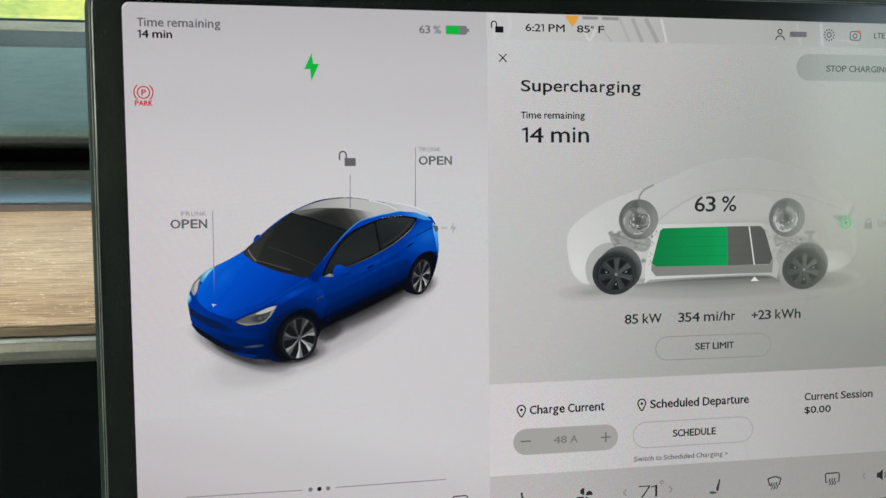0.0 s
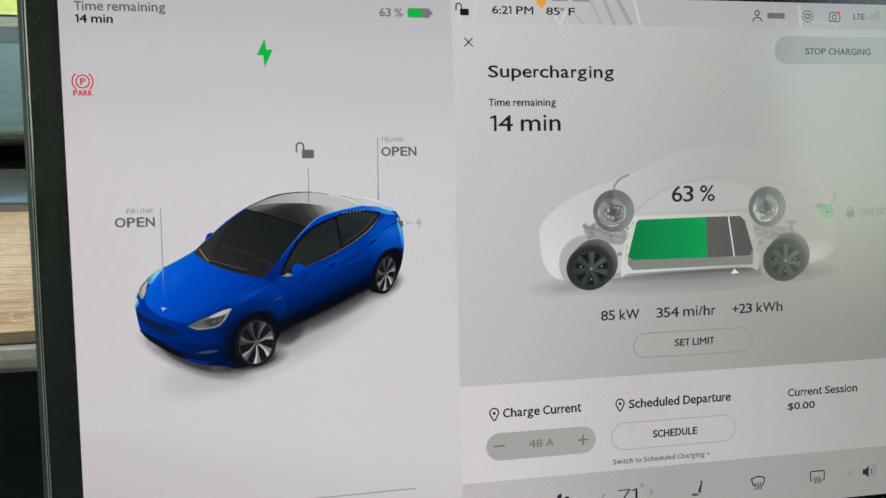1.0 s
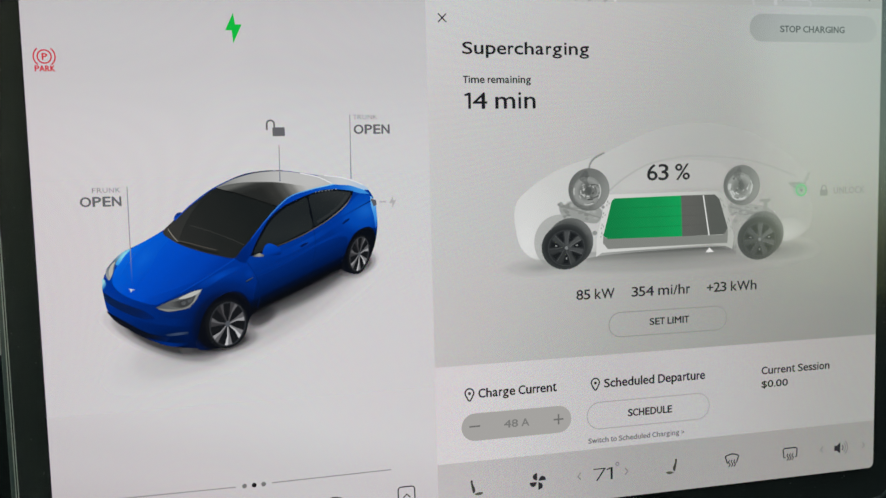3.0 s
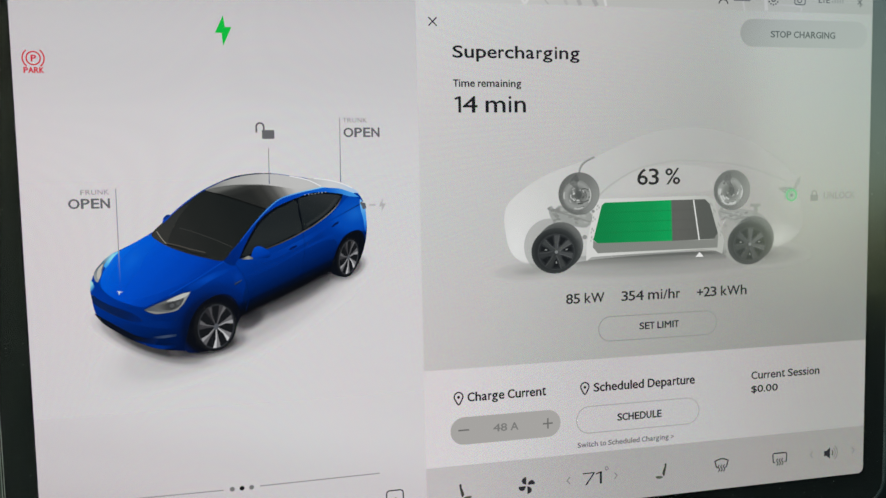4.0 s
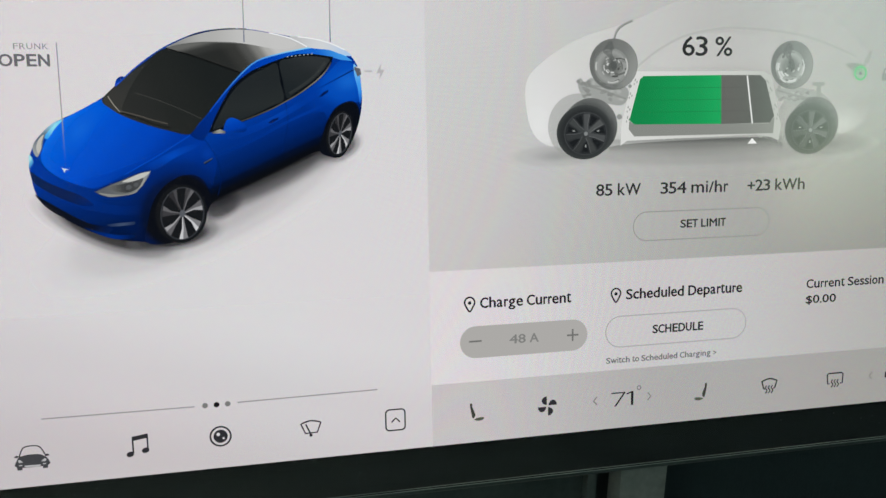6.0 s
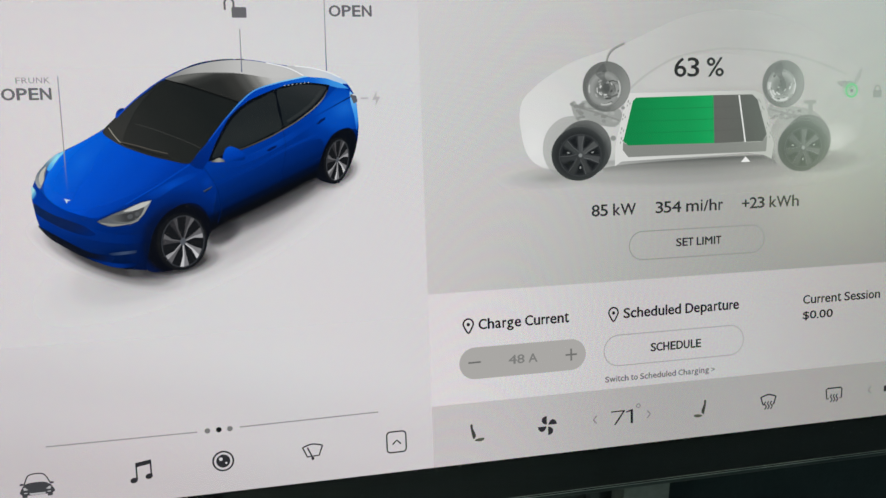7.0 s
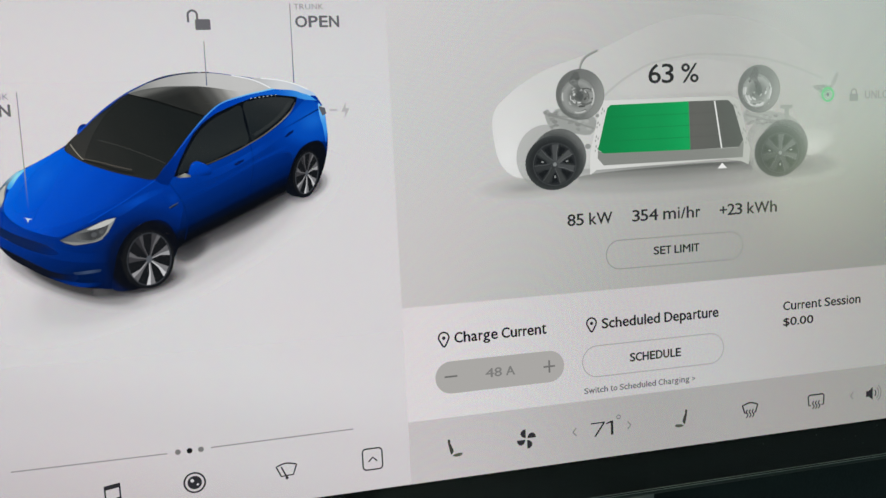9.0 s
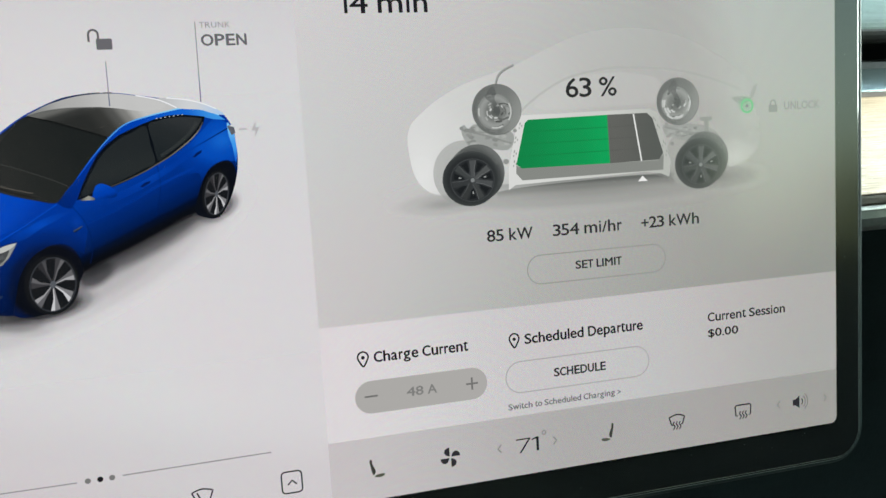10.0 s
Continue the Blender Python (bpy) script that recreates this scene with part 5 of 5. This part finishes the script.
def suspension(points, knobs, fog, seed):
    rnd = random.Random(seed)
    g = lambda *c: clear_grey(fog, *c)
    drawn("suspension", [curved(points, 3)], lit("subframe", g(146, 150, 146), alpha=0.85), ghost, 6)
    us, vs = [p[0] for p in points], [p[1] for p in points]
    for shade in (112, 130, 164, 182):
        bits = []
        for _ in range(9):
            c = (rnd.uniform(min(us) + 8, max(us) - 10), rnd.uniform(min(vs) + 8, max(vs) - 10))
            bits.append(curved([(c[0] + rnd.uniform(3, 8) * math.cos(i * 1.26), c[1] + rnd.uniform(2, 5) * math.sin(i * 1.26)) for i in range(5)], 3))
        tagged(drawn("subframe_detail", bits, lit("subframe grey", g(shade, shade + 3, shade - 1), alpha=0.5), ghost, 6.5 + shade / 400), kind="stuff")
    drawn("control_arm", ribbon([(points[0][0] + 3, points[0][1] + 4), (sum(us) / len(us), sum(vs) / len(vs)), (max(us) - 6, max(vs) - 12)], 3.4) + ribbon([(points[1][0] + 6, points[1][1] + 12), (max(us) - 14, min(vs) + 22)], 2.4), lit("arm grey", g(132, 135, 131), alpha=0.7), ghost, 7.2)
    drawn("bush", [oval(u, v, r, r * 0.85, 0, 14) for u, v, r in knobs], lit("bush grey", g(136, 139, 136), alpha=0.9), ghost, 7.4)


suspension([(1085, 507), (1092, 502), (1099, 509), (1114, 501), (1138, 515), (1160, 521), (1183, 518), (1190, 534), (1176, 553), (1138, 548), (1104, 540), (1090, 528)], ((1086, 508, 4), (1171, 575, 6), (1192, 517, 4), (1162, 517, 5)), 0.0, 21)
suspension([(1509, 522), (1540, 524), (1566, 521), (1595, 529), (1593, 546), (1555, 555), (1532, 546), (1513, 541)], ((1527, 560, 5), (1516, 520, 4)), 0.25, 22)
drawn("damper", [[(1592, 510), (1620, 510), (1620, 516), (1612, 518), (1612, 539), (1602, 539), (1602, 518), (1592, 516)]], lit("rear strut grey", (140, 145, 138), alpha=0.9), ghost, 6)
for u, v, tilt in ((1203, 508, 15), (1193, 534, 15), (1189, 560, 10), (1188, 579, 10), (1488, 510, -20), (1496, 525, -20), (1508, 558, -15), (1515, 577, -15)):
    drawn("bracket", [oval(u, v - 3, 1.3, 3.0, tilt, 8), oval(u + 3.5, v + 1, 1.2, 2.4, tilt, 8), oval(u - 2, v + 5, 1.2, 2.2, tilt, 8)], lit("bracket grey", (142, 145, 140)), ghost, 7)


def far_wheel(u, v, a, b, fog, seed):
    """Wheel of the far side: smoky tyre, brake disc and hub seen through it."""
    rnd = random.Random(seed)
    g = lambda *c: clear_grey(fog, *c)
    drawn("wheel", [oval(u, v, a, b, 0, 44)], lit("far tyre", ramp=[(0, g(90, 94, 91), 0.92), (0.55, g(102, 106, 103), 0.9), (1, g(128, 132, 128), 0.85)], start=(u - a, v - b * 0.4), end=(u + a, v + b * 0.3)), ghost, 8)
    drawn("tyre_edge", ribbon(oval(u, v, a, b, 0, 44), 1.2, True) + ribbon(oval(u - 1.5, v + 1, a * 0.88, b * 0.9, 0, 30, (95, 275)), 1.2), lit("tyre line", g(96, 100, 97), alpha=0.7), ghost, 8.5)
    cu, cv, ra, rb = u - 0.09 * a, v + 0.08 * b, a * 0.76, b * 0.76
    drawn("brake_disc", [oval(cu, cv, ra, rb, 0, 36)], lit("disc", ramp=[(0, g(84, 88, 85), 1), (0.35, g(112, 115, 112), 1), (0.75, g(150, 153, 150), 1), (0.9, g(138, 141, 138), 0.85), (1, g(114, 118, 114), 0.0)], round_at=(cu, cv), radii=(ra, rb)), ghost, 9)
    at = lambda q, t: (cu + ra * q * math.cos(t), cv + rb * q * math.sin(t))
    for shade in (66, 92, 120, 178, 212):
        bits = []
        for _ in range(8):
            t, q = rnd.uniform(0, 6.28), rnd.uniform(0.1, 0.92)
            w = rnd.uniform(0.10, 0.34) if shade > 150 else rnd.uniform(-0.4, 0.4)
            p = q * (0.97 if shade > 150 else rnd.uniform(0.45, 1.1))
            bits += ribbon([at(q, t), at((p + q) / 2, t + w), at(min(p, 0.95), t + 2 * w)], rnd.uniform(1.6, 4.4))
        tagged(drawn("linkage", bits, lit("linkage grey", g(shade, shade + 3, shade), alpha=0.8), ghost, 10 + shade / 400), kind="stuff")
    drawn("disc_glint", ribbon([at(0.86, -0.5 + 0.12 * i) for i in range(10)], 2.6) + ribbon([at(0.84, 1.1 + 0.12 * i) for i in range(7)], 3.0) + ribbon([at(0.86, 2.9 + 0.1 * i) for i in range(6)], 2.6), lit("disc light", g(206, 209, 205), alpha=0.75), ghost, 11)
    drawn("caliper", [[(u + a * x, v + b * y) for x, y in curved([(-0.46, -0.5), (-0.34, -0.74), (-0.14, -0.92), (-0.02, -0.7), (-0.08, -0.42), (0.06, -0.16), (0.12, 0.12), (-0.04, 0.3), (-0.14, -0.1), (-0.26, -0.3)], 4)]], lit("caliper dark", g(84, 88, 86), alpha=0.6), ghost, 11)
    drawn("hub", [oval(u, v + 2, a * 0.13, b * 0.17, 0, 16)], lit("hub dark", g(84, 88, 86), alpha=0.9), ghost, 11.5)


def near_wheel(u, v, fog):
    """Wheel of the near side: tyre with its tread seen from above, dark rim with seven blades."""
    g = lambda *c: clear_grey(fog, *c)
    drawn("wheel", [oval(u + 10, v - 13, 55, 54, 0, 48)], lit("tread", ramp=[(0, g(46, 49, 50), 1), (0.78, g(56, 60, 60), 0.98), (1, g(92, 96, 94), 0.92)], round_at=(u - 4, v + 4), radii=(74, 74)), ghost, 10, "dark wheel seen through the pale body")
    for k in (0.2, 0.4, 0.6, 0.8):
        drawn("tread_groove", ribbon(oval(u - 3 + 13 * k, v - 2 - 11 * k, 55.5, 51 + 3 * k, 0, 22, (205, 335)), 1.2), lit("groove", g(112, 116, 114), alpha=0.55), ghost, 10.5)
    drawn("sidewall", [oval(u - 3, v - 2, 56, 51, 0, 48)], lit("near tyre", ramp=[(0, g(36, 38, 40), 1), (0.8, g(40, 43, 44), 1), (0.93, g(50, 53, 54), 1), (1, g(62, 66, 66), 1)], round_at=(u - 3, v - 2), radii=(56, 51)), ghost, 11)
    drawn("rim", [oval(u, v, 43, 40, 0, 36)], lit("cut rim", ramp=[(0, g(58, 62, 64), 1), (0.7, g(44, 47, 49), 1), (1, g(36, 39, 41), 1)], round_at=(u, v), radii=(43, 40)), ghost, 12)
    drawn("rim_edge", ribbon(oval(u, v, 43, 40, 0, 36), 1.2, True), lit("rim line", g(70, 74, 75)), ghost, 13)
    for i in range(7):
        t = 2 * math.pi * i / 7 + 0.3
        at = lambda q, d: (u + 43 * q * math.cos(t + d), v + 40 * q * math.sin(t + d))
        tone = 64 + 14 * math.sin(t + 2.2)
        drawn("spoke", [[at(0.14, -0.5), at(0.5, -0.24), at(0.95, -0.20), at(0.96, 0.12), at(0.5, 0.10), at(0.14, 0.5)]], lit("cut spoke", g(tone, tone + 3, tone + 4)), ghost, 13)
        drawn("spoke_edge", ribbon([at(0.2, 0.4), at(0.5, 0.11), at(0.95, 0.12)], 1.1), lit("spoke light", g(tone + 34, tone + 37, tone + 38), alpha=0.8), ghost, 13.5)
        drawn("rim_slot", [[at(0.36, 0.30), at(0.88, 0.22), at(0.9, 0.58), at(0.5, 0.56)]], lit("cut slot", g(24, 27, 29)), ghost, 14)
        if i in (1, 3, 6):
            drawn("slot_glint", [[at(0.52, 0.34), at(0.66, 0.33), at(0.64, 0.44), at(0.54, 0.44)]], lit("slot light", g(150, 153, 152)), ghost, 15)
    drawn("hub", [oval(u, v, 4, n=14)], lit("cut hub", g(128, 132, 132)), ghost, 15)


far_wheel(1158, 476, 49, 47.5, 0.0, 3)
far_wheel(1543, 476, 47.5, 47, 0.12, 5)
near_wheel(1102, 606, 0.03)
near_wheel(1591, 606, 0.24)
pack = drawn("battery_front", [[(1191, 583), (1202, 590), (1494, 591), (1507, 579), (1505, 611), (1202, 613), (1190, 599)]], lit("pack front", (134, 137, 132)), ghost, 15)
drawn("battery_charged", [[(1219, 498), (1385, 496), (1388, 591), (1202, 590), (1191, 582), (1212, 504)]], lit("pack green", ramp=[(0, (18, 132, 72), 1), (0.6, (18, 148, 80), 1), (1, (16, 162, 88), 1)], start=(1200, 545), end=(1388, 545)), ghost, 16, "green charged part of the battery")
drawn("battery_empty", [[(1385, 496), (1472, 496), (1484, 507), (1506, 577), (1496, 590), (1388, 591)]], lit("pack grey", ramp=[(0, (98, 99, 95), 1), (1, (86, 90, 86), 1)], start=(1385, 545), end=(1500, 545)), ghost, 16, "grey empty part of the battery")
for v, d in ((521, 6), (544, 12), (567, 17)):
    drawn("battery_seam", ribbon([(1214 - d, v), (1386, v - 1)], 1.4), lit("green seam", (20, 126, 66)), ghost, 17)
    drawn("battery_seam", ribbon([(1388, v - 1), (1480 + d, v - 2)], 1.4), lit("grey seam", (86, 87, 84)), ghost, 17)
drawn("limit_line", ribbon([(1442, 497), (1457, 591)], 3.2), lit("limit white", (226, 228, 225)), ghost, 18)
drawn("limit_mark", [[(1458, 620), (1448, 631), (1469, 631)]], lit("mark white", (236, 236, 234)), ghost, 17)
drawn("tail_lamp", [curved([(1668, 474), (1692, 472), (1712, 478), (1700, 486), (1684, 486)], 4)], lit("tail grey", (134, 138, 133), alpha=0.45), ghost, 6)
drawn("tail_fin", [curved([(1710, 470), (1720, 452), (1728, 447), (1722, 468), (1712, 478)], 4)], lit("fin grey", (150, 154, 148), alpha=0.45), ghost, 6)
drawn("port_glow", [oval(1700, 488, 24, 20, 0, 28)], lit("port glow green", ramp=[(0, (84, 196, 122), 0.4), (0.55, (96, 190, 126), 0.22), (1, (130, 170, 134), 0.0)], round_at=(1700, 488), radii=(24, 20)), ghost, 7)
drawn("port_ring", ribbon(oval(1703, 492, 13, n=24), 4.5, True), lit("port green", (70, 190, 110), alpha=0.8), ghost, 8)
drawn("port_dot", [oval(1703, 492, 3.5, n=12)], mid_ink, ghost, 8)
words("63 %", 1300, 1407, 459, 36, page_ink, right, 18, 0.025)
padlock(1776, 507, faint_ink, right, 0.82, False, label="closed pale padlock sign")
words("UNLOCK", 1793, 1880, 503, 16, faint_ink, right, bold=-1)
words("85 kW", 1125, 1218, 726, 22, page_ink, right, bold=0.015)
words("354 mi/hr", 1261, 1409, 726, 22, page_ink, right, bold=0.015)
words("+23 kWh", 1453, 1584, 726, 22, page_ink, right, bold=0.015)
limit = drawn("limit_button", ribbon(pill(1204, 761, 1505, 818), 2.2, True), lit("button line", (148, 150, 146)), screen, 5, "outlined rounded button")
words("SET LIMIT", 1306, 1406, 795, 15.5, page_ink, limit, bold=0.022)

# ---- session band ----
def place_pin(u, v):
    drawn("place_icon", ribbon(curved([(u, v + 14), (u - 7, v + 4), (u - 10, v - 4), (u - 7, v - 11), (u, v - 14), (u + 7, v - 11), (u + 10, v - 4), (u + 7, v + 4)], 5), 3.2, True) + [oval(u, v - 3, 3.5, n=12)], black_ink, band, 5)


place_pin(869, 925)
place_pin(1169, 925)
words("Charge Current", 890, 1074, 933, 19.5, black_ink, band, bold=0.03)
words("Scheduled Departure", 1191, 1448, 934, 19.5, black_ink, band, bold=0.03)
words("Current Session", 1600, 1788, 935, 18, black_ink, band, bold=0.015)
words("$0.00", 1600, 1672, 968, 17, black_ink, band, bold=0.015)
amps = drawn("current_stepper", [pill(849, 968, 1109, 1031)], lit("stepper grey", (172, 170, 167)), screen, 4, "grey rounded current stepper")
words("48 A", 948, 1007, 1007, 17, lit("stepper ink", (126, 126, 124)), amps, bold=0.015)
drawn("minus_icon", [[(867, 996), (892, 996), (892, 999.5), (867, 999.5)]], lit("sign ink", (112, 112, 110)), amps, 5)
drawn("plus_icon", [[(1066, 997.5), (1090, 997.5), (1090, 1001), (1066, 1001)], [(1076.2, 987), (1079.8, 987), (1079.8, 1011.5), (1076.2, 1011.5)]], lit("sign ink", (112, 112, 110)), amps, 5)
sched = drawn("schedule_button", ribbon(pill(1148, 968, 1460, 1031), 2.2, True), lit("pale button line", (168, 167, 167)), screen, 5, "outlined rounded button")
words("SCHEDULE", 1250, 1362, 1007.5, 16.5, page_ink, sched, bold=0.035)
words("Switch to Scheduled Charging >", 1150, 1394, 1063.5, 11.5, mid_ink, band, bold=0.006)

# ---- bottom row of signs ----
icon = lit("sign grey", (46, 46, 50))
sign_car = drawn("car_icon", ribbon(curved([(62, 1145), (66, 1134), (70, 1128), (76, 1126), (84, 1125.6), (92, 1126.6), (97, 1130), (101, 1137), (105, 1146)], 4, False), 2.2) + [curved([(58, 1150), (63, 1144), (72, 1141.5), (84, 1141), (95, 1142), (103, 1146), (107.5, 1151), (107.5, 1163), (57.5, 1163)], 3), pill(57.5, 1157, 66, 1168, 1.5, 3), pill(98.5, 1157, 107, 1168, 1.5, 3), [(54.5, 1143), (58, 1141), (62, 1142.5), (60, 1145.5), (55, 1145)], [(110.5, 1144), (107, 1142), (103, 1143.5), (105, 1146.5), (110, 1146)]], lit("car sign grey", (66, 67, 70)), left, 5, "front view of a car sign")
drawn("sign_lamp", [[(60, 1150), (63, 1149), (68, 1154), (61, 1154.5)], [(105.5, 1151), (102, 1150), (96.5, 1155), (104, 1155.5)], [(69, 1160), (96, 1160.5), (94.5, 1164), (71, 1163.5)], [(60.5, 1158.5), (66, 1158.5), (66.5, 1160.2), (61, 1160.2)], [(99, 1159), (104.5, 1159), (104, 1160.7), (98.5, 1160.7)]], lit("car sign pale", (176, 175, 177)), sign_car, 6)
drawn("music_icon", [oval(243, 1158, 6.5, 5, -15, 16), oval(269, 1153, 6.5, 5, -15, 16), [(247, 1126), (274, 1122), (274, 1130), (247, 1134)]] + ribbon([(248.2, 1128), (248.2, 1158)], 2.8) + ribbon([(273, 1124), (273, 1153)], 2.8), icon, left, 5, "music note sign")
lens = drawn("camera_icon", ribbon(oval(399, 1140, 18, n=30), 3.2, True) + [oval(399, 1140, 12.5, n=26)], icon, screen, 5, "round camera lens sign")
drawn("glint", [oval(395, 1136, 3.2, n=12), oval(404, 1144, 2, n=10)], lit("glint white", (210, 208, 211)), lens, 6)
drawn("wiper_icon", ribbon(curved([(543, 1131), (561, 1126), (580, 1130)], 6, False) + [(573, 1149), (551, 1150)], 2.8, True) + ribbon([(552, 1132), (561, 1153)], 2.8) + [oval(561, 1154, 3, n=10)], icon, left, 5, "windscreen wiper sign")
drawn("launcher_icon", ribbon(pill(702, 1119, 739, 1160, 7, 5), 2.8, True) + ribbon([(713, 1144), (721, 1136), (729, 1144)], 3.0), icon, left, 5, "square sign with an upward arrow")


def seat_icon(u, v, flip):
    f = lambda pts: [(u + (x if not flip else -x), v + y) for x, y in pts]
    drawn("seat_icon", [f(curved([(-14, -17), (-11.5, -19.5), (-9, -17), (-9.2, -12), (-7, -6.5), (-3.2, 4.5), (-6.8, 11), (-9.6, 8.5), (-13.2, -9)], 3))], lit("seat sign grey", (62, 64, 58)), bar, 5, "seat heater sign")
    drawn("seat_icon_base", [f(curved([(-5.6, 14.5), (-2.5, 11.8), (5, 10.2), (12.6, 10.4), (14, 13), (10.6, 15.8), (3, 17)], 3))], lit("seat base grey", (84, 88, 76)), bar, 5)


seat_icon(881, 1140, False)
seat_icon(1361, 1141, True)
blade = [(-1.2, -2.2), (-5, -2.8), (-10, -6), (-12.2, -10.5), (-11, -15.5), (-6.5, -19), (-1.2, -20)]
drawn("fan_icon", [[(1025.6 + x * math.cos(a) - y * math.sin(a), 1140 + x * math.sin(a) + y * math.cos(a)) for x, y in blade] for a in (0, radians(90), radians(180), radians(270))], icon, bar, 5, "fan sign")
words("71", 1162, 1210, 1154, 29, ink, bar, bold=-2)
drawn("degree_sign", ribbon(oval(1222, 1119, 4, n=16), 1.6, True), mid_ink, bar, 6)
for u, d in ((1127, -1), (1245, 1), (1770, -1), (1890, 1)):
    drawn("chevron_icon", ribbon([(u - 3.5 * d, 1131), (u + 3.5 * d, 1139), (u - 3.5 * d, 1147)], 2.6), pale_ink, bar, 5)


def heat_waves(u, v):
    return [q for k in (-7, 0, 7) for q in ribbon(curved([(u + k + 1, v - 9), (u + k - 2, v - 4), (u + k + 2, v + 2), (u + k - 2, v + 8)], 5, False), 2.7)]


drawn("front_demister_icon", ribbon([(1511, 1147), (1508, 1146), (1503, 1130)] + curved([(1503, 1130), (1521, 1125), (1539, 1130)], 5, False) + [(1534, 1146), (1531, 1147)], 3.2) + heat_waves(1521, 1149), icon, bar, 5, "windscreen demister sign")
drawn("rear_demister_icon", ribbon([(1668, 1149), (1663, 1149), (1661, 1129), (1665, 1126), (1697, 1126), (1700, 1129), (1699, 1149), (1694, 1149)], 3.2) + heat_waves(1681, 1149), icon, bar, 5, "rear window demister sign")
vol = drawn("volume_icon", [[(1806, 1133), (1813, 1133), (1823, 1125), (1823, 1154), (1813, 1146), (1806, 1146)]] + ribbon(oval(1822, 1139.5, 9, span=(-45, 45), n=8), 2.6), icon, screen, 5, "loudspeaker sign")
drawn("volume_wave", ribbon(oval(1822, 1139.5, 16, span=(-48, 48), n=10), 2.4) + ribbon(oval(1822, 1139.5, 22, span=(-50, 50), n=10), 2.4), pale_ink, vol, 6)
